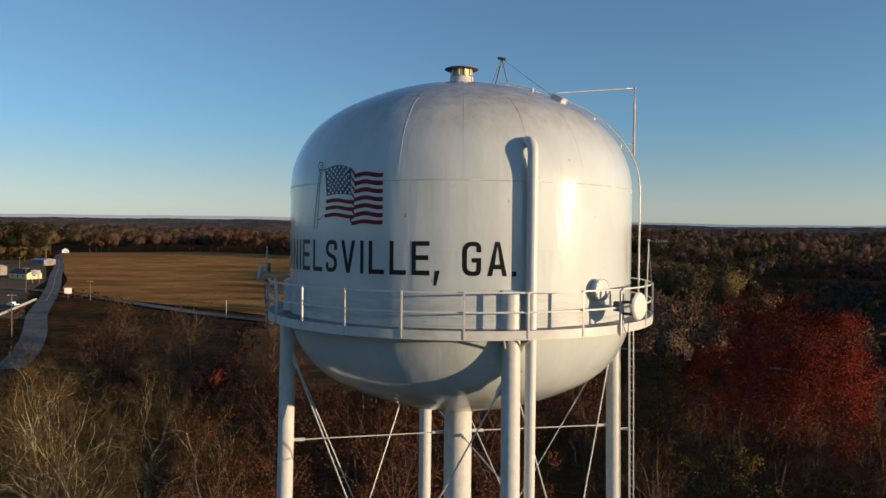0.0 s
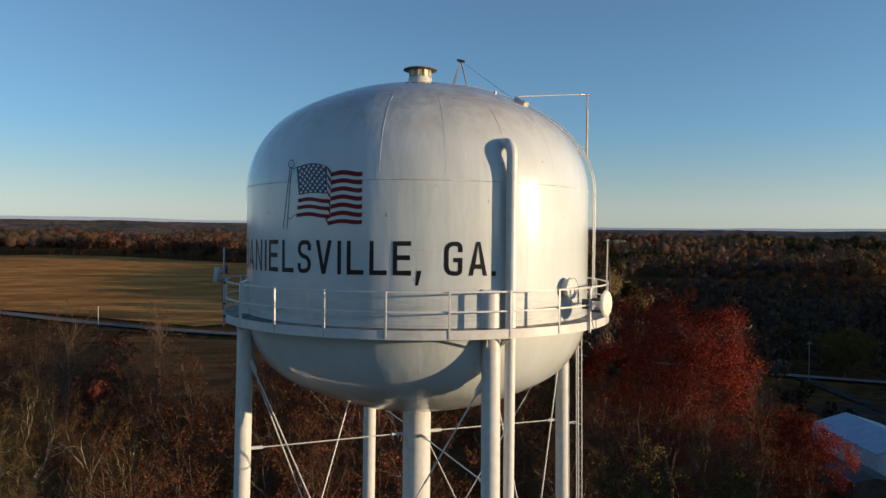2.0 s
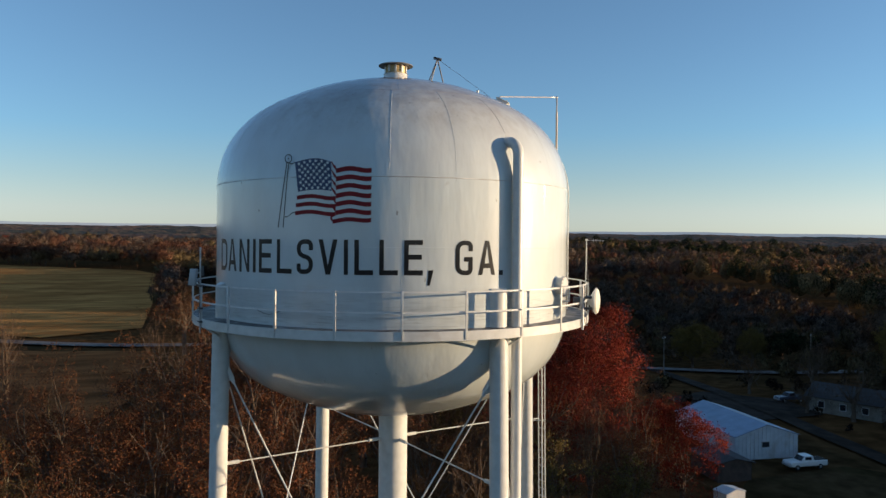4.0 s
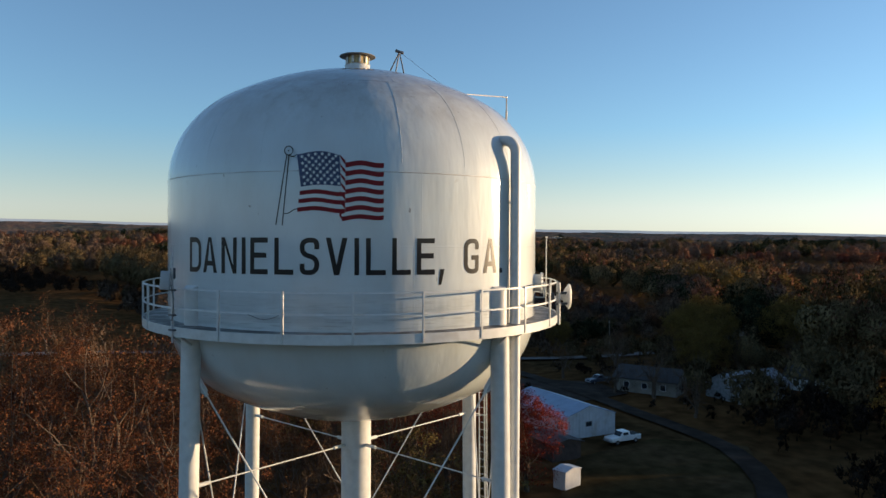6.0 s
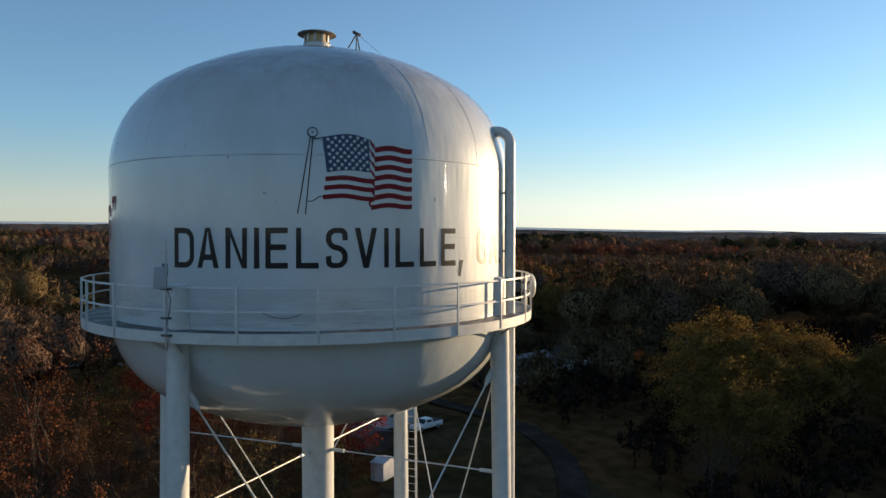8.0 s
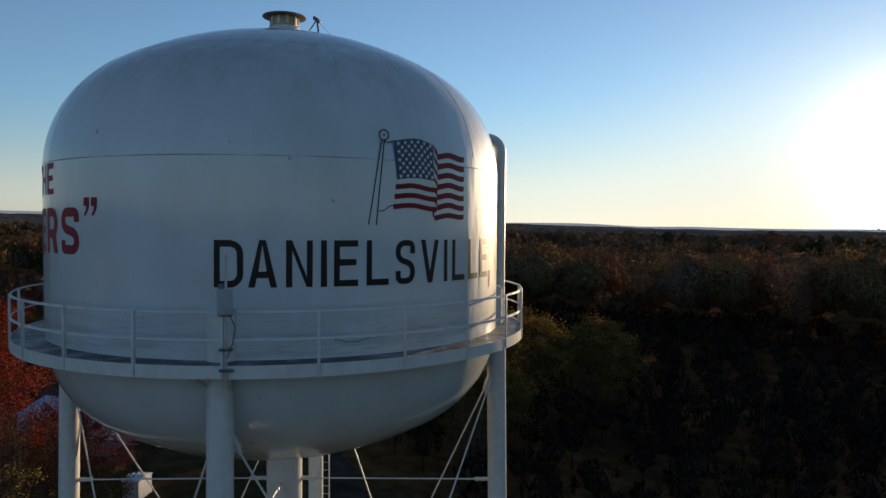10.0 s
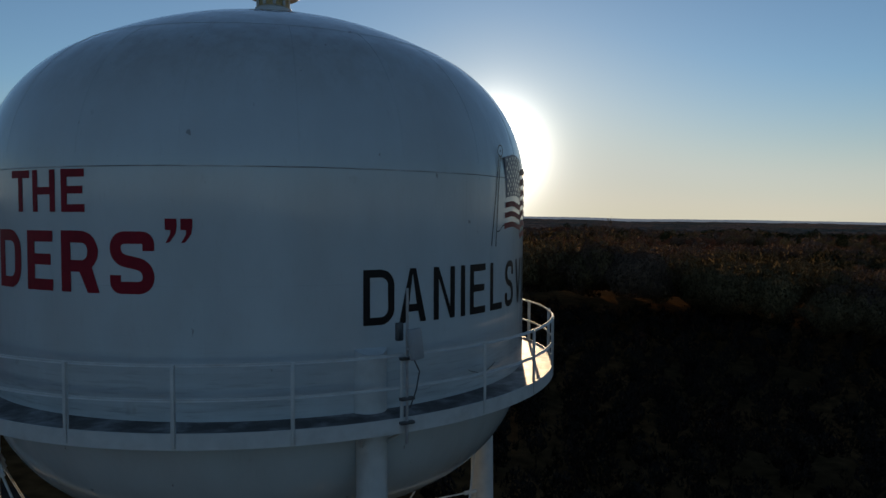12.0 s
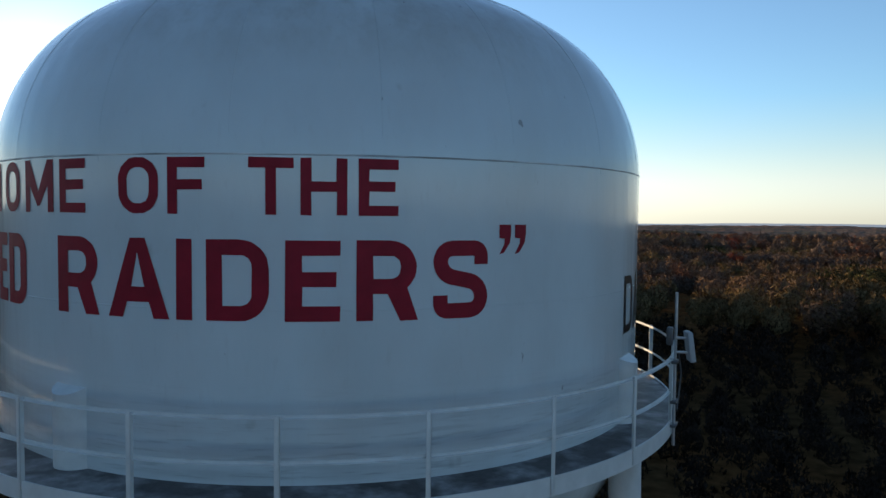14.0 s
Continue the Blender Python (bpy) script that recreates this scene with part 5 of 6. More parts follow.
def far_wood(name, label, places, leaf_count, size, mat, core, rough=1, twiggy=True, bole=0.14):
    """A stretch of distant woodland: for every tree a lumpy rounded crown with loose leaves standing out of it."""
    if not len(places):
        return
    bm = bmesh.new()
    bmesh.ops.create_icosphere(bm, subdivisions=rough, radius=1)
    ball = np.array([v.co for v in bm.verts])
    tris = np.array([[v.index for v in f.verts] for f in bm.faces])
    bm.free()
    n, nb, nt = len(places), len(ball), len(tris)
    h = places[:, 3]
    wide = rng.uniform(0.34, 0.50, n)
    deep_half = (1 - bole) / 2  # half of the crown's height, over a bare bole
    size3 = np.stack([h * wide, h * wide, h * deep_half * 0.98], axis=1)
    mid = places[:, :3] + np.stack([0 * h, 0 * h, h * (bole + deep_half)], axis=1)

    def swell(d, i):
        """How far a crown reaches towards d: soft bulges and smaller tufts, other ones for every tree."""
        out = np.zeros(len(d))
        for k in range(5):
            out += (0.10, 0.10, 0.09, 0.07, 0.07)[k] * np.sin((d * freq[i, k]).sum(1) * (1, 1, 1.2, 2.2, 2.8)[k] + rng_bulge[i, k] * 6.3)
        return 0.84 + out

    rng_bulge = rng.uniform(0, 1, (n, 5))
    freq = rng.normal(0, 3.8, (n, 5, 3))
    ib = np.repeat(np.arange(n), nb)
    db = np.tile(ball, (n, 1))
    if not core:
        ib, db, nb, tris = ib[:0], db[:0], 0, tris[:0]
    mass = mid[ib] + db * size3[ib] * core * (swell(db, ib) + rng.normal(0, 0.07, len(ib)))[:, None]
    faces = (tris[None] + (np.arange(n) * nb)[:, None, None]).reshape(-1, 3)
    # leaves gathered in clumps over the crown
    clumps = rng.normal(size=(n, 16, 3))
    clumps /= np.linalg.norm(clumps, axis=2)[:, :, None]
    clumps[:, :, 2] = np.where(clumps[:, :, 2] < -0.35, -clumps[:, :, 2], clumps[:, :, 2])
    i = np.repeat(np.arange(n), leaf_count)
    d = clumps[i, rng.integers(0, 16, len(i))]
    e = rng.normal(size=(len(i), 3))
    e /= np.linalg.norm(e, axis=1)[:, None]
    e = np.where(((e * d).sum(1) < -0.2)[:, None], -e, e)
    reach = rng.uniform(0.55, 1.0, len(i)) ** 0.5
    pts = mid[i] + size3[i] * (d * swell(d, i)[:, None] * 0.84 + e * (0.26 * reach)[:, None])
    loose = sprays(pts, size * 1.15, e) if twiggy else leaves(pts, size, face=e)
    out = (pts - mid[i]) / size3[i]
    out += e * 0.22 + rng.normal(0, 0.10, out.shape)
    out /= np.linalg.norm(out, axis=1)[:, None]
    loose = facing(loose, out)
    if size < 0.8 or bole > 0.2:  # nearer trees show their trunks
        foot, top = places[:, :3], mid
        side = np.array([0.028, 0.0, 0.0]) * h[:, None]
        cross = np.array([0.0, 0.028, 0.0]) * h[:, None]
        loose = np.concatenate([loose, np.stack([foot - side, foot + side, top], axis=1), np.stack([foot - cross, foot + cross, top], axis=1)])
        out = np.concatenate([out, np.tile([0.0, -1.0, 0.0], (n, 1)), np.tile([1.0, 0.0, 0.0], (n, 1))])
    core_out = db / np.maximum(size3[ib], 1e-6) * 5
    core_out /= np.linalg.norm(core_out, axis=1)[:, None] + 1e-9
    loose = loose.reshape(-1, 3)
    me = bpy.data.meshes.new(name)
    verts = np.concatenate([mass, loose])
    index = np.concatenate([faces.ravel(), np.arange(len(loose)) + len(mass)]).astype(np.int32)
    me.vertices.add(len(verts))
    me.vertices.foreach_set("co", verts.astype(np.float32).ravel())
    me.loops.add(len(index))
    me.loops.foreach_set("vertex_index", index)
    me.polygons.add(len(index) // 3)
    me.polygons.foreach_set("loop_start", np.arange(0, len(index), 3, dtype=np.int32))
    me.polygons.foreach_set("use_smooth", np.ones(len(index) // 3, dtype=bool))
    me.update(calc_edges=True)
    soft_normals(me, np.concatenate([core_out, np.repeat(out, 3, axis=0)]))
    me.materials.append(mat)
    tagged(new(name, me), label, "woodland", kind="stuff")


COPSE = [(66, 10), (72, 18), (84, 32), (92, 40), (108, 40), (112, 28), (100, 16), (82, 12)]
PASTURE = [(-12, 116), (46, 112), (52, 330), (-2, 335), (-6, 215)]
RIDGE = [(165, 40), (205, 95), (250, 160), (290, 240), (300, 330)]
HOLLOW = [(10, 110), (150, 100), (235, 170), (270, 260), (270, 340), (150, 335), (10, 330)]
STAND = [(86, 262), (74, 330), (64, 400), (60, 450)]
DELL = [(-4, 330), (58, 330), (46, 455), (-4, 470)]
SECTOR = (-112, 130)  # bearings between which the woods are seen
for lo, hi, spacing, level in ((98, 165, 8.8, 0), (165, 300, 9.0, 1), (300, 700, 11.0, 2), (700, 1500, 18.0, 3)):
    places = {k: [] for k in WOOD}
    n = int(math.pi * (hi * hi - lo * lo) / spacing ** 2)
    for _ in range(n):
        deg, r = rng.uniform(-180, 180), math.sqrt(rng.uniform(lo * lo, hi * hi))
        ang = radians(deg)
        x, y = r * math.cos(ang), r * math.sin(ang)
        if not SECTOR[0] < deg < SECTOR[1] and (level > 1 or rng.uniform() < 0.75):
            continue
        if clear(x, y, 2.0) or noise.noise((x / 160, y / 160, 7.7)) > 0.42 and r > 300:
            continue
        mood = noise.noise((x / 130, y / 130, 1.7)) + 0.5 * noise.noise((x / 40, y / 40, 5.7)) + rng.normal(0, 0.1)
        if -262 < x < -95 and 170 < y < 420 or inside(x, y, PASTURE) and rng.uniform() < 0.995:
            continue
        if x < -272 and 380 < y < 560:
            kind = "olive"
        elif mood > 0.42 and level > 0 and not (y > 420 and -440 < x < 150):
            kind = "pine"
        elif mood > 0.16:
            kind = "olive"
        elif mood > -0.14:
            kind = "brown"
        elif mood > -0.38:
            kind = "grey"
        else:
            kind = "russet" if rng.uniform() < 0.94 else "red"
        h = (12.5 + 9.0 * noise.noise((x / 120, y / 120, 9.3)) + 4.0 * noise.noise((x / 45, y / 45, 3.3)) + rng.uniform(-2.0, 2.0)) * (1.15 if kind == "pine" else 1.0)
        h = max(h, 5.0)
        # Heights fitted under the opening camera's sight line here too.
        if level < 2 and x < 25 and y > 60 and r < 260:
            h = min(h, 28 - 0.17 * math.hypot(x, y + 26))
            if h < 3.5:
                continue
        if math.hypot(x - 92, y - 226) < 20:  # a stand of gold trees out in the hollow
            kind, h = "olive", rng.uniform(13, 16)
        elif near_line(x, y, RIDGE, 24):  # the tall stand that shades the hollow
            kind, h = str(rng.choice(["pine", "olive", "russet", "brown"], p=[0.26, 0.40, 0.18, 0.16])), rng.uniform(18, 24)
        elif near_line(x, y, STAND, 15):  # olive gold trees whose shade lies over the dell and the field
            kind, h = "brown" if rng.uniform() < 0.2 else "olive", rng.uniform(18, 21)
        elif inside(x, y, DELL):
            continue
        elif 14 < x < 150 and 60 < y < 190:
            h *= 0.5
        elif inside(x, y, HOLLOW):
            h = min(h, 8.0) * rng.uniform(0.8, 1.1)
        elif 10 < x < 160 and 330 < y < 560:
            h *= 0.7
        if -112 < deg < 8:  # belt trees made taller so that their shade covers the nearer trees
            if 190 <= r < 244:
                h = max(h, 10) + (12 if deg > -35 else 7)
                kind = "olive" if kind in ("grey", "pine") else kind
            elif r < 190:
                continue
        h = min(h, sun_gap(x, y))
        if level == 3:
            h *= 1.4
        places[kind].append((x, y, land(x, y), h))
    for kind, spots in places.items():
        far_wood("woodland", {"russet": "russet autumn oaks of the woods", "red": "scattered deep red trees of the woods", "brown": "brown half-bare trees of the woods", "olive": "olive gold trees of the woods", "pine": "dark green pines of the woods", "grey": "grey leafless trees of the woods", "shade": "dense leafless woods, shade painted into their brown"}[kind],
                 np.array(spots), (400, 180, 52, 7)[level], (0.8, 1.05, 1.6, 2.8)[level], WOOD[kind], (0.66, 0.68, 0.72, 0.8)[level], (2, 2, 1, 1)[level], kind != "pine")
dense, deep = [], []
for _ in range(5600):
    deg, r = rng.uniform(-112, 5), math.sqrt(rng.uniform(34 ** 2, 206 ** 2))
    x, y = r * math.cos(radians(deg)), r * math.sin(radians(deg))
    # Kept low enough to stay under the belt's shadow.
    h = min(rng.uniform(7.0, 9.5) + 2.0 * noise.noise((x / 40, y / 40, 5.1)), 4.0 + 0.045 * r, sun_gap(x, y))
    if clear(x, y) or h < 4 or any(math.hypot(x - a, y - b) < 5.8 for a, b, _, _ in (dense if r < 104 else deep)) or any(math.hypot(x - a, y - b) < 0.8 * c for a, b, c in taken):
        continue
    (dense if r < 104 else deep).append((x, y, land(x, y), h))
far_wood("woodland", "dense leafless woods below the tower, shade painted into their brown", np.array(dense), 330, 0.6, WOOD["shade"], 0.6, 2)
far_wood("woodland", "dense brown woods, evening shade painted into their colour", np.array(deep), 120, 0.9, WOOD["shade"], 0.66, 2)
# Extra trees added to cast the field's long shadow.
screen = []
for _ in range(400):
    x, y = rng.uniform(66, 108), rng.uniform(225, 350)
    if near_line(x, y, STAND, 11) or 225 < y < 262 and abs(x - 92) < 12:
        if not any(math.hypot(x - a, y - b) < 6.5 for a, b, _, _ in screen):
            screen.append((x, y, land(x, y), rng.uniform(20.5, 24)))
far_wood("woodland", "tall olive gold trees added to shadow the field", np.array(screen), 260, 1.05, WOOD["olive"], 0.8, 2)
dell = []
for _ in range(1200):
    x, y = rng.uniform(-4, 84), rng.uniform(330, 470)
    if inside(x, y, DELL) and not clear(x, y) and not any(math.hypot(x - a, y - b) < 6.0 for a, b, _, _ in dell):
        dell.append((x, y, land(x, y), rng.uniform(5.0, 8.0)))
far_wood("woodland", "low leafless woods in the dell, shade painted into their colour", np.array(dell), 90, 0.95, WOOD["shade"], 0.66, 2)
low = []
for _ in range(2600):
    x, y = rng.uniform(8, 275), rng.uniform(92, 340)
    if not inside(x, y, HOLLOW) or inside(x, y, PASTURE) or clear(x, y) or near_line(x, y, RIDGE, 20) or math.hypot(x - 92, y - 226) < 20 or any(math.hypot(x - a, y - b) < 6.5 for a, b, _, _ in low):
        continue
    # The taller trees, by the pasture, are added to shade it and the field.
    low.append((x, y, land(x, y), rng.uniform(13.5, 16.5) if x < 80 and y < 235 else rng.uniform(5.0, 8.5)))
far_wood("woodland", "low dark woods in the shaded hollow, taller trees added for shade", np.array(low), 80, 0.95, WOOD["brown"], 0.66, 2)
copse = []
for _ in range(500):
    x, y = rng.uniform(62, 114), rng.uniform(8, 42)
    if not inside(x, y, COPSE) or near_line(x, y, ROAD_C, 5.5) or sun_gap(x, y) < 90 or any(math.hypot(x - a, y - b) < 4.6 for a, b, _, _ in copse):
        continue
    copse.append((x, y, land(x, y) - 0.2, rng.uniform(4.5, 7.5)))
far_wood("woodland", "leafless copse beside the lane, shade painted into its colour", np.array(copse), 380, 0.5, WOOD["shade"], 0.55, 2)
# Shrubs added to darken the ground, in the painted shade colour.
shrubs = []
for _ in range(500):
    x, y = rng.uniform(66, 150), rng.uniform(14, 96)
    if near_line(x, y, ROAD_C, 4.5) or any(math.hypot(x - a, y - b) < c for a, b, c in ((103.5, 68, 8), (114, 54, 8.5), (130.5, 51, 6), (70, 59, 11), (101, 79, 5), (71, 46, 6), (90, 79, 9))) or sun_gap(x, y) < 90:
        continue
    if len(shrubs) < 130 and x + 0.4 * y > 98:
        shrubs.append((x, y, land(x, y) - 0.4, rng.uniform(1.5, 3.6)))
far_wood("undergrowth", "brown shrubs and hedges round the houses, added to darken the ground", np.array(shrubs), 260, 0.34, WOOD["shade"], 0)
hedge = []
for (ax, ay), (bx, by) in (((-58, 184), (-46, 130)), ((-46, 130), (-38, 90)), ((-38, 90), (-22, 88)), ((-166, 276), (-120, 238)), ((-150, 236), (-112, 168))):
    for k in range(26):
        t = rng.uniform()
        x, y = ax + (bx - ax) * t + rng.normal(0, 2.2), ay + (by - ay) * t + rng.normal(0, 2.2)
        if not near_line(x, y, ROAD_A, 4.5) and not near_line(x, y, ROAD_B, 4.0):
            hedge.append((x, y, land(x, y) - 0.3, rng.uniform(1.6, 4.8)))
far_wood("undergrowth", "russet brown hedges and scrub along the meadow", np.array(hedge), 240, 0.34, WOOD["russet"], 0)
# the row of tall trees along the far edge of the field; those with y < 217 are added to shade the road
EDGE = [(-2, 172), (-8, 215), (-6, 340), (-8, 480), (-24, 528), (-112, 592), (-170, 650), (-250, 722), (-300, 716), (-372, 702)]
row = {"russet": [], "brown": [], "grey": []}
for (ax, ay), (bx, by) in zip(EDGE, EDGE[1:]):
    for k in range(int(math.hypot(bx - ax, by - ay) / 5.5)):
        t = rng.uniform()
        x, y = ax + (bx - ax) * t + rng.normal(0, 3) + 4, ay + (by - ay) * t + abs(rng.normal(0, 5))
        row[str(rng.choice(["russet", "brown", "grey"], p=[0.72, 0.14, 0.14]))].append((x, y, land(x, y), rng.uniform(13, 20) if y > 500 else rng.uniform(8.5, 11) if y < 217 else rng.uniform(5, 8)))
grove = []
for k in range(90):
    d = rng.uniform(500, 640)
    x, y = -d * rng.uniform(0.525, 0.63), d - 26
    if not clear(x, y):
        grove.append((x, y, land(x, y), rng.uniform(19, 27)))
for kind, spots, label in (("russet", row["russet"], "russet autumn trees along the field"), ("brown", row["brown"], "brown half-bare trees along the field"), ("grey", row["grey"], "grey leafless trees along the field"), ("olive", grove[:24], "olive green trees behind the roadside buildings"), ("pine", grove[24:], "tall dark pines behind the roadside buildings")):
    far_wood("woodland", label, np.array(spots), 260, 1.0, WOOD[kind], 0.62, 2, bole=0.30)
CANOPY = material("far_canopy", (0.195, 0.125, 0.092), 1.0, vary=0.6, scale=0.09, second=(0.105, 0.098, 0.078), second_scale=0.004, spread=(0.42, 0.58), bump=1.0, bump_scale=0.05, relief=3.0, spec=0.0)


def treetops(x, y):
    return 8 + 3.5 * noise.noise((x / 26, y / 26, 1.1)) + 3 * noise.noise((x / 70, y / 70, 6.1)) + 5 * noise.noise((x / 340, y / 340, 2.9))


bm = bmesh.new()
rows = []
r = 1400.0
while r < 4790:
    rows.append([bm.verts.new((r * math.cos(radians(a / 3)), r * math.sin(radians(a / 3)), 0)) for a in range(-300, 400)])
    r *= 1.013
for v in bm.verts:
    v.co.z = land(v.co.x, v.co.y) + treetops(v.co.x, v.co.y)
for a, b in zip(rows, rows[1:]):
    for k in range(len(a) - 1):
        bm.faces.new((a[k], b[k], b[k + 1], a[k + 1]))
tagged(part("woodland", bm, CANOPY, smooth=False), "unbroken brown canopy of the far woods", "woodland", kind="stuff")


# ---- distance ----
# Distance haze is painted into the hills' colour, and a faint glow added.
HILL = material("haze_painted_hills", (0.10, 0.12, 0.15), 1.0, vary=0.06, scale=0.01, spec=0.0)
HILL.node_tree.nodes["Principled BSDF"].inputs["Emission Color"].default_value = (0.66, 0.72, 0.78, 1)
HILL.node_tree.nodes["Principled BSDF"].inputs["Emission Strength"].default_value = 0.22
bm = bmesh.new()
low, high = [], []
for k in range(361):
    az = k % 360
    x, y = 4780 * math.cos(radians(az)), 4780 * math.sin(radians(az))
    rise = 26 + 26 * noise.noise((math.cos(radians(az)) * 5, math.sin(radians(az)) * 5, 3.0)) + 9 * noise.noise((math.cos(radians(az)) * 22, math.sin(radians(az)) * 22, 8.0))
    rise = 15 + rise * 0.4 * smooth(95, 115, az) * smooth(260, 220, az)
    low.append(bm.verts.new((x, y, land(x, y) - 30)))
    high.append(bm.verts.new((x * 1.004, y * 1.004, land(x, y) + 10 + rise)))
for k in range(360):
    bm.faces.new((low[k], high[k], high[k + 1], low[k + 1]))
tagged(part("backdrop", bm, HILL), "low hills along the horizon, painted hazy blue and faintly glowing", "hills", kind="structure")

# ---- houses, sheds, vehicles and poles ----
SIDING = material("white_metal_siding", (0.54, 0.57, 0.60), 0.5, vary=0.1, scale=1.5, second=(0.42, 0.40, 0.37), second_scale=0.5, spread=(0.55, 0.75))
ROOF_METAL = material("pale_metal_roof", (0.27, 0.34, 0.45), 0.4, metal=0.3, vary=0.12, scale=0.8)
ROOF_DARK = material("dark_shingle_roof", (0.055, 0.05, 0.05), 0.9, vary=0.3, scale=2)
ROOF_GREY = material("grey_shingle_roof", (0.22, 0.22, 0.23), 0.85, vary=0.25, scale=2)
YELLOW = material("pale_yellow_siding", (0.70, 0.60, 0.30), 0.7, vary=0.1, scale=1)
WALL_WHITE = material("white_clapboard", (0.68, 0.67, 0.64), 0.7, vary=0.1, scale=1)
# Cream darkened to hold the tree-shaded bungalow's shade in its colour.
WALL_DULL = material("darkened_cream_clapboard", (0.26, 0.235, 0.20), 0.8, vary=0.2, scale=1, second=(0.20, 0.17, 0.14), second_scale=0.4)
WALL_GREY = material("grey_weathered_boards", (0.30, 0.30, 0.30), 0.85, vary=0.25, scale=1.5)
WALL_BROWN = material("dark_brown_boards", (0.075, 0.055, 0.045), 0.9, vary=0.3, scale=1.5)
GLASS_DARK = material("dark_window_glass", (0.02, 0.024, 0.03), 0.08, vary=0.1)
CAR_WHITE = material("white_car_paint", (0.74, 0.74, 0.72), 0.3, vary=0.04, coat=0.6)
CAR_BLUE = material("dark_blue_car_paint", (0.05, 0.06, 0.09), 0.3, vary=0.05, coat=0.6)
RUBBER = material("black_rubber", (0.02, 0.02, 0.02), 0.8)
POLE_WOOD = material("grey_pole_wood", (0.20, 0.165, 0.13), 0.9, vary=0.25, scale=2)


def house(name, label, x, y, turn, length, width, wall_h, roof_h, wall_mat, roof_mat, windows=3, door=True, ribs=False, overhang=0.35, category="house", front=True):
    """A gabled building, its length along its own y: walls, two roof slopes, windows with frames, a door."""
    z = land(x, y)
    ob = thing(name, label, category, at=(x, y, z))
    ob.rotation_euler = (0, 0, radians(turn))
    hw, hl = width / 2, length / 2
    wall = None
    for sy in (-1, 1):
        bm = bmesh.new()
        out = [(-hw, -0.3), (hw, -0.3), (hw, wall_h), (0, wall_h + roof_h), (-hw, wall_h)]
        a = [bm.verts.new((u, sy * hl, v)) for u, v in out]
        b = [bm.verts.new((u, sy * (hl - 0.18), v)) for u, v in out]
        bm.faces.new(a)
        bm.faces.new(b[::-1])
        for i in range(5):
            bm.faces.new((a[i], b[i], b[(i + 1) % 5], a[(i + 1) % 5]))
        bmesh.ops.recalc_face_normals(bm, faces=bm.faces[:])
        w = part("gable_wall", bm, wall_mat, ob, smooth=False)
        wall = w if sy < 0 else wall
        if ribs:
            n = int(width / 0.6)
            for i in range(1, n):
                u = -hw + width * i / n
                h = wall_h + roof_h * (1 - abs(u) / hw) + 0.2
                part("rib", box(bmesh.new(), (0.14, 0.06, h), pose(u, sy * (hl + 0.02), h / 2 - 0.28)), wall_mat, w, smooth=False)
    for sx in (-1, 1):
        part("side_wall", box(bmesh.new(), (0.18, length - 0.38, wall_h + 0.3), pose(sx * (hw - 0.09), 0, wall_h / 2 - 0.15)), wall_mat, ob, smooth=False)
        slope = math.hypot(hw + overhang, roof_h * (hw + overhang) / hw)
        ang = math.degrees(math.atan2(roof_h, hw))
        cx = sx * (hw + overhang) / 2
        cz = wall_h + roof_h - roof_h * abs(cx) / hw + 0.06
        part("roof_slope", box(bmesh.new(), (slope, length + 2 * overhang, 0.10), pose(cx, 0, cz, 0, sx * ang, 0), 0.01), roof_mat, ob, smooth=False)
        for i in range(windows):
            v = -hl + length * (i + 0.7) / (windows + 0.4)
            win = part("window", box(bmesh.new(), (0.06, 1.1, 1.2), pose(sx * (hw + 0.02), v, wall_h * 0.55), 0.01), WALL_WHITE, ob, smooth=False)
            part("pane", box(bmesh.new(), (0.03, 0.95, 1.05), pose(sx * (hw + 0.05), v, wall_h * 0.55)), GLASS_DARK, win, smooth=False)
    if not front:
        return ob
    win = part("window", box(bmesh.new(), (1.2, 0.06, 0.8), pose(-0.2, -hl - 0.06, wall_h * 0.62), 0.01), WALL_GREY, ob, smooth=False)
    part("pane", box(bmesh.new(), (1.0, 0.03, 0.65), pose(-0.2, -hl - 0.09, wall_h * 0.62)), GLASS_DARK, win, smooth=False)
    if door:
        d = part("door", box(bmesh.new(), (0.95, 0.07, 2.05), pose(hw * 0.5, -hl - 0.03, 1.0), 0.01), WALL_GREY, ob, smooth=False)
        part("handle", box(bmesh.new(), (0.05, 0.06, 0.05), pose(hw * 0.5 + 0.36, -hl - 0.09, 1.0), 0.01), DARKMETAL, d, smooth=False)
    return ob


house("metal_building", "long white corrugated metal building with a pale roof", 70.0, 59.7, -9.0, 15.5, 9.6, 3.0, 1.5, SIDING, ROOF_METAL, windows=0, door=False, ribs=True, overhang=0.15, category="shed")
house("wooden_shed", "low dark brown shed beside the metal building", 58.3, 49.0, -9.0, 6.0, 4.6, 2.3, 0.5, WALL_BROWN, ROOF_DARK, windows=0, door=False, category="shed", front=False)
house("garden_shed", "small white garden shed in the low sun", 50.6, 39.0, 6.0, 1.8, 2.9, 2.1, 0.3, WALL_WHITE, SIDING, windows=0, door=False, overhang=0.08, category="shed", front=False)
house("bungalow", "white one-storey house among bare trees", 103.5, 68.0, 20.0, 12.0, 7.5, 2.7, 1.9, WALL_DULL, ROOF_DARK, windows=3)
house("bungalow", "grey one-storey house with a pale roof", 114.0, 54.0, 80.0, 13.0, 8.0, 2.7, 2.2, WALL_GREY, ROOF_GREY, windows=3)
house("cottage", "small white gabled cottage behind trees", 130.5, 51.0, 10.0, 7.5, 5.5, 2.6, 2.0, WALL_WHITE, ROOF_DARK, windows=2)
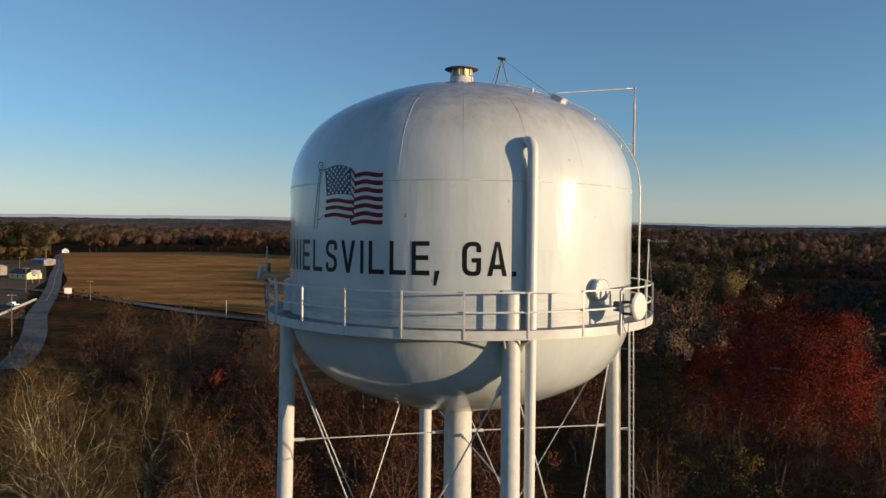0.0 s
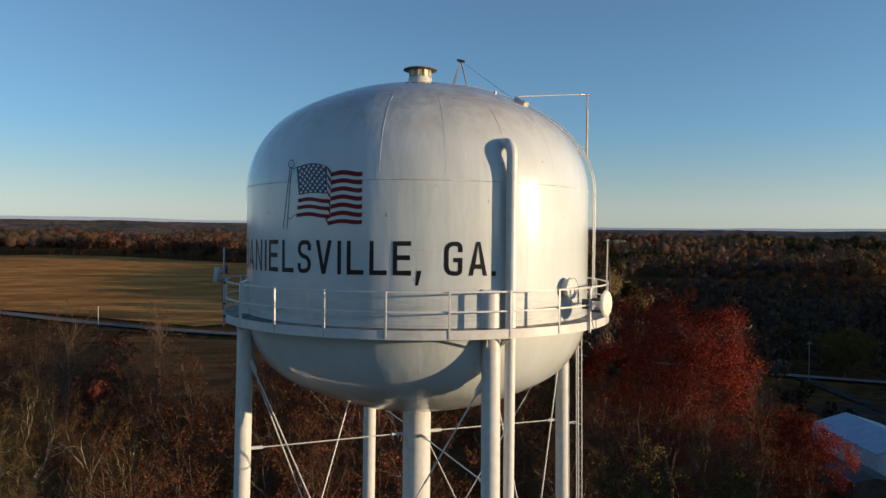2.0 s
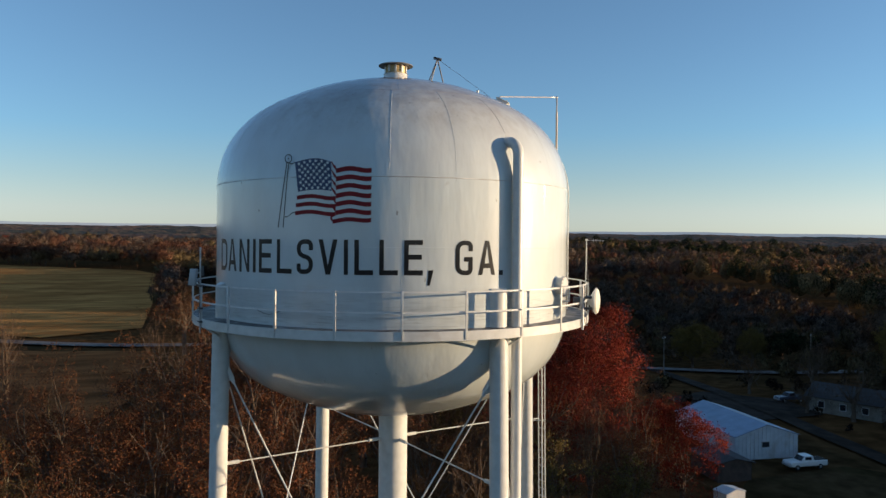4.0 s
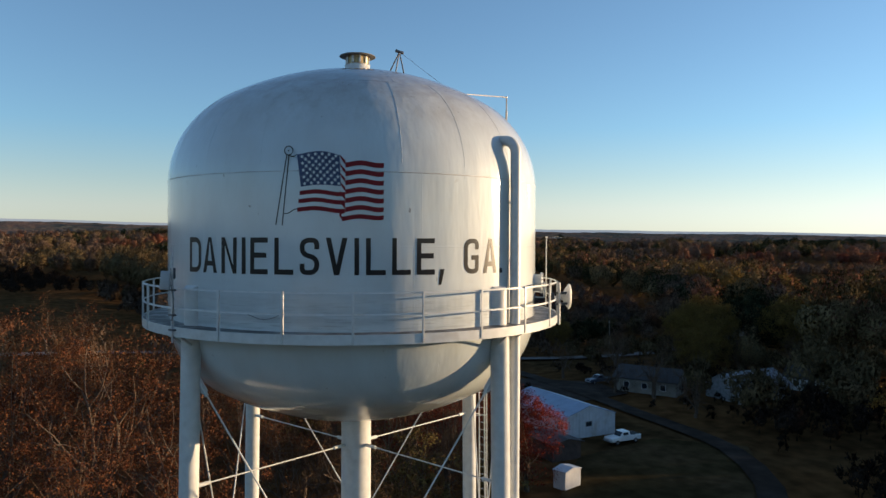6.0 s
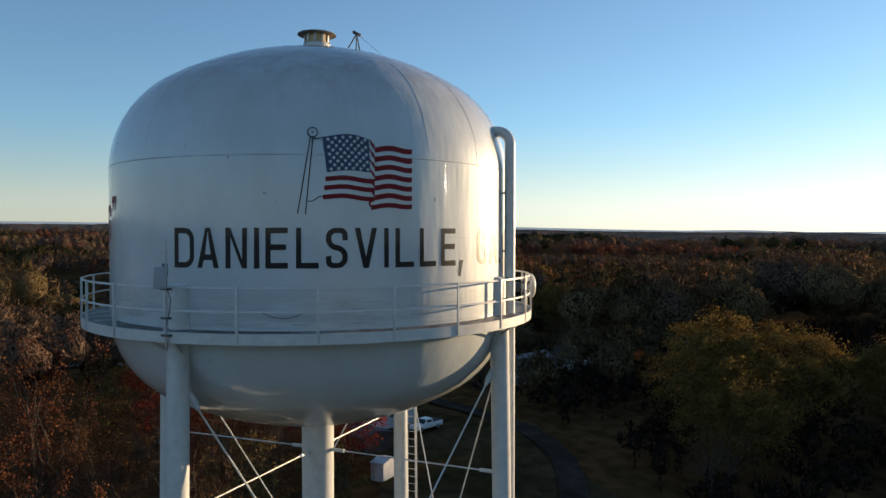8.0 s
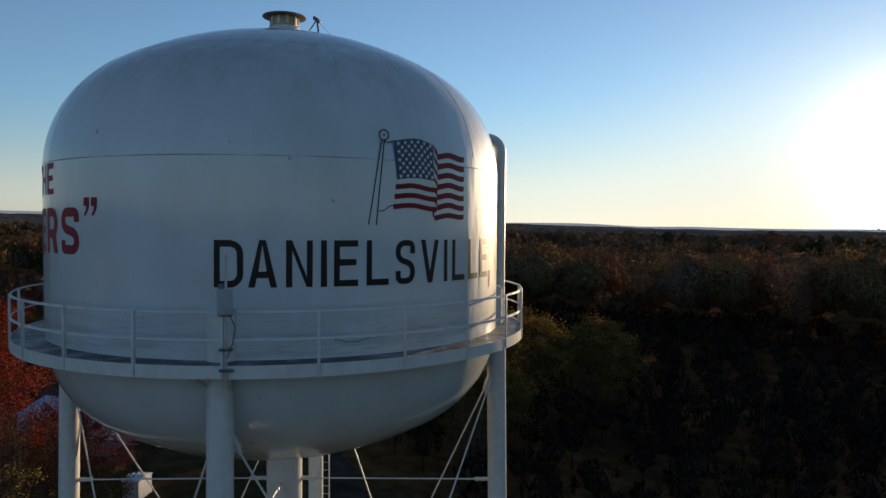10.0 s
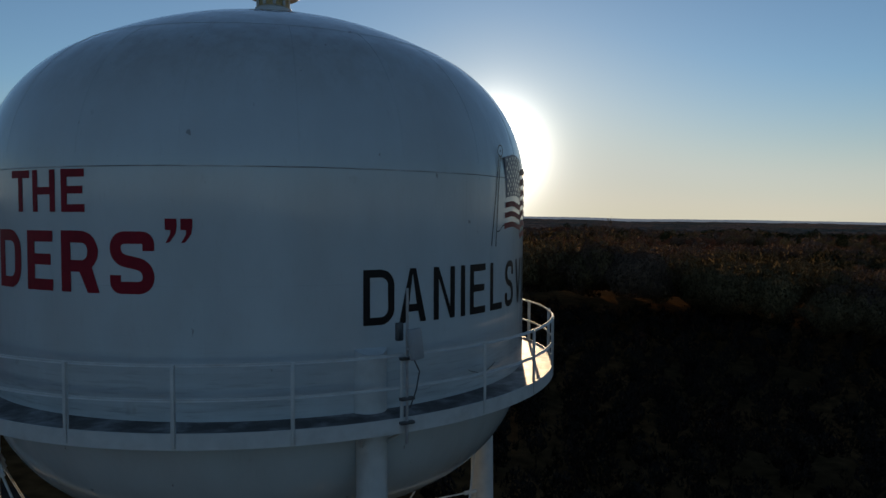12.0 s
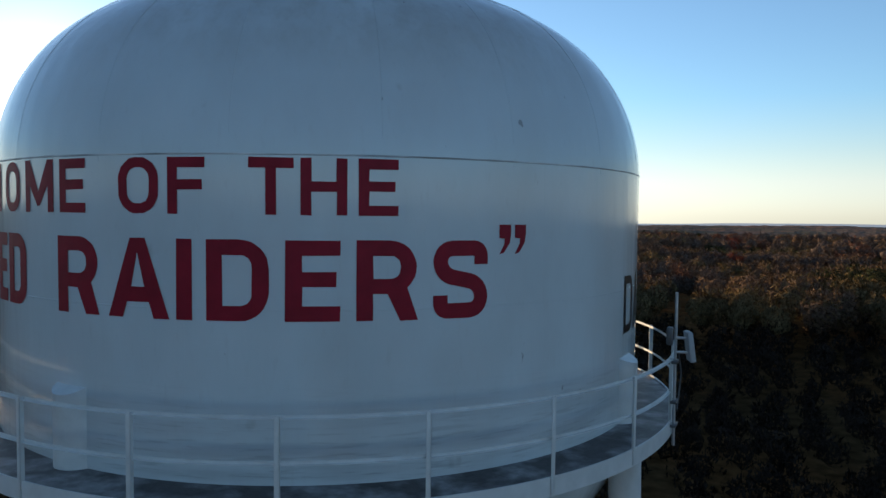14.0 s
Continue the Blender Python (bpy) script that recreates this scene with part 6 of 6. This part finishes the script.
house("cottage", "low house with a sunlit pale roof", 234.0, 80.0, 40.0, 11.0, 7.0, 2.6, 1.8, WALL_GREY, ROOF_METAL, windows=2)
house("bungalow", "grey house with a pale roof among tall trees", 212.0, 116.0, 70.0, 12.0, 8.0, 2.8, 2.0, WALL_DULL, ROOF_GREY, windows=3)
house("yellow_house", "pale yellow building with a dark roof beside the road", -216.0, 348.0, 62.0, 15.0, 8.0, 3.0, 2.0, YELLOW, ROOF_DARK, windows=3, category="building")
house("warehouse", "tall white warehouse beside the yellow building", -246.0, 366.0, 62.0, 16.0, 10.0, 4.6, 1.4, WALL_DULL, SIDING, windows=0, category="building")
house("warehouse", "white flat-roofed shed by the road bend", -262.0, 448.0, 62.0, 14.0, 8.0, 3.6, 0.8, WALL_DULL, ROOF_METAL, windows=2, category="building")
house("cottage", "far white cottage at the end of the field", -362.0, 668.0, 30.0, 9.0, 6.0, 3.0, 1.8, WALL_WHITE, ROOF_METAL, windows=1)
house("warehouse", "distant hall with a pale flat roof among woods", 468.0, -168.0, 10.0, 26.0, 14.0, 7.0, 1.0, SIDING, ROOF_METAL, windows=0, category="building")
house("warehouse", "distant white hall among woods", 250.0, -626.0, 30.0, 24.0, 14.0, 8.0, 1.0, SIDING, ROOF_METAL, windows=0, category="building")
house("cottage", "far white farmhouse at the wood edge", 80.0, 640.0, 30.0, 10.0, 7.0, 3.0, 2.0, WALL_WHITE, ROOF_METAL, windows=1)
patch("pasture", MEADOW2, GRASS, "pale green far pasture between woods", 0.4)


def pickup(name, label, x, y, turn, paint):
    """A pickup truck 5.4 m long, its nose along its own +x."""
    car = thing(name, label, "pickup truck", at=(x, y, land(x, y) + 0.12))
    car.rotation_euler = (0, 0, radians(turn))

    def hull(side_pts, w, top=1.0):
        bm = bmesh.new()
        a = [bm.verts.new((u, -w / 2 * (top if v > 1.2 else 1), v)) for u, v in side_pts]
        b = [bm.verts.new((u, w / 2 * (top if v > 1.2 else 1), v)) for u, v in side_pts]
        bm.faces.new(a)
        bm.faces.new(b[::-1])
        for i in range(len(a)):
            bm.faces.new((a[i], b[i], b[(i + 1) % len(a)], a[(i + 1) % len(a)]))
        bmesh.ops.recalc_face_normals(bm, faces=bm.faces[:])
        bmesh.ops.bevel(bm, geom=bm.edges[:], offset=0.05, segments=2, affect="EDGES", profile=0.6)
        return bm

    body = part("body", hull([(-2.7, 0.45), (2.6, 0.45), (2.7, 0.8), (2.55, 1.0), (1.1, 1.08), (-0.75, 1.08), (-0.8, 1.12), (-2.7, 1.12)], 1.85), paint, car)
    part("cab", hull([(-0.75, 1.05), (1.15, 1.05), (0.55, 1.72), (-0.6, 1.75)], 1.75, 0.86), paint, car)
    part("bed", box(bmesh.new(), (1.75, 1.55, 0.06), pose(-1.75, 0, 1.105)), RUBBER, body)
    for sy in (-1, 1):
        part("side_window", box(bmesh.new(), (0.95, 0.03, 0.36), pose(0.1, sy * 0.80, 1.42, sy * 11, 0, 0), 0.01), GLASS_DARK, car)
        for sx in (-1.65, 1.75):
            bm = bmesh.new()
            lathe(bm, [(0.0, -0.11), (0.30, -0.11), (0.36, -0.07), (0.36, 0.07), (0.30, 0.11), (0.0, 0.11)], 20)
            bmesh.ops.transform(bm, matrix=pose(sx, sy * 0.84, 0.36, 90, 0, 0), verts=bm.verts)
            wheel = part("wheel", bm, RUBBER, car)
            bm = bmesh.new()
            lathe(bm, [(0.0, -0.125), (0.2, -0.12), (0.2, 0.12), (0.0, 0.125)], 16)
            bmesh.ops.transform(bm, matrix=pose(sx, sy * 0.84, 0.36, 90, 0, 0), verts=bm.verts)
            part("rim", bm, GALV, wheel)
        part("headlight", box(bmesh.new(), (0.05, 0.3, 0.16), pose(2.68, sy * 0.68, 0.82), 0.015), PLASTIC, car)
    part("windscreen", box(bmesh.new(), (0.04, 1.35, 0.72), pose(0.88, 0, 1.39, 0, -41, 0), 0.01), GLASS_DARK, car)
    part("bumper", box(bmesh.new(), (0.12, 1.8, 0.2), pose(2.72, 0, 0.52), 0.03), GALV, car)
    part("tailgate", box(bmesh.new(), (0.05, 1.6, 0.5), pose(-2.72, 0, 0.85), 0.015), paint, car)
    return car


pickup("pickup_truck", "white pickup truck parked by the metal building", 70.4, 47.2, 172.0, CAR_WHITE)
pickup("pickup_truck", "white pickup truck parked in the roadside yard", -152.0, 229.0, 150.0, CAR_WHITE)
pickup("pickup_truck", "dark pickup truck parked behind the metal building", 101.0, 79.0, 170.0, CAR_BLUE)


def pole(label, x, y, h, arm=True, mat=None, r=0.13):
    ob = thing("utility_pole", label, "pole", "poles along the roads", at=(x, y, land(x, y)))
    part("shaft", tube(bmesh.new(), [(0, 0, -0.5), (0, 0, h / 2), (0, 0, h)], r, 8, r1=r * 0.7), mat or POLE_WOOD, ob)
    if arm:
        bar = part("crossarm", box(bmesh.new(), (2.2, 0.10, 0.12), pose(0, 0, h - 0.6, 0, 0, 35), 0.01), POLE_WOOD, ob)
        for s in (-0.9, 0.0, 0.9):
            part("insulator", tube(bmesh.new(), [(s * 0.82, s * 0.57, h - 0.54), (s * 0.82, s * 0.57, h - 0.36)], 0.05, 6), PLASTIC, bar)
    return ob


for x, y, h in ((-174.5, 276.3, 11.0), (-113.1, 163.0, 11.5), (-272.0, 470.0, 11.0), (-262.0, 452.0, 10.5), (-230.0, 367.0, 10.5), (-135.8, 252.0, 8.0), (98.0, 112.0, 9.5), (140.0, 110.0, 9.5), (180.0, 108.0, 9.5)):
    pole("weathered wooden utility pole beside the road", x, y, h)
pole("pale bare post beside the road", -69.0, 203.0, 6.0, False, STEEL_WHITE, 0.10)

sign = thing("road_sign", "white sign board on a post at the junction", "sign", at=(-143.4, 250.0, land(-143.4, 250.0)))
part("post", tube(bmesh.new(), [(0, 0, -0.3), (0, 0, 3.4)], 0.07, 8), GALV, sign)
part("board", box(bmesh.new(), (2.6, 0.10, 2.2), pose(0, 0, 3.9, 0, 0, 25), 0.04), WALL_WHITE, sign, "blank-looking white board")
part("emblem", box(bmesh.new(), (1.4, 0.04, 0.5), pose(-1.6, -0.5, 3.5, 0, 0, 25), 0.02), RED, sign, "plain red shape beside the board")
sign = thing("billboard", "white rectangular sign on two posts beside the yellow building", "sign", at=(-196.0, 322.0, land(-196.0, 322.0)))
for s in (-1.6, 1.6):
    part("post", tube(bmesh.new(), [(s, 0, -0.3), (s, 0, 5.0)], 0.09, 8), GALV, sign)
part("board", box(bmesh.new(), (4.4, 0.14, 2.2), pose(0, 0, 5.4), 0.04), WALL_WHITE, sign)

barrier = thing("concrete_barrier", "low pale concrete wall beside the road", "wall")
for k in range(7):
    x, y = -141 - 2.3 * k, 203 + 7.4 * k
    part("panel", box(bmesh.new(), (0.3, 7.4, 1.0), Matrix.Translation((x, y, land(x, y) + 0.5)) @ pose(0, 0, 0, 0, 0, 17.3), 0.03), CONCRETE, barrier, smooth=False)

# far water tower on the skyline
fx0, fy0 = 1565.0, -1800.0
fz0 = land(fx0, fy0)
far_tower = thing("distant_water_tower", "small distant pale water tower on the skyline", "water tower", at=(fx0, fy0, fz0))
top_z = 19.0 - fz0
part("column", lathe(bmesh.new(), [(2.2, -2.0), (1.8, top_z - 10), (3.0, top_z - 7)], 20), WALL_GREY, far_tower)
part("tank", lathe(bmesh.new(), [(0.5, top_z - 9.5), (3.0, top_z - 8.5), (7.0, top_z - 5.5), (7.6, top_z - 3.8), (6.8, top_z - 1.6), (3.5, top_z - 0.2), (0.0, top_z)], 28), WALL_GREY, far_tower)
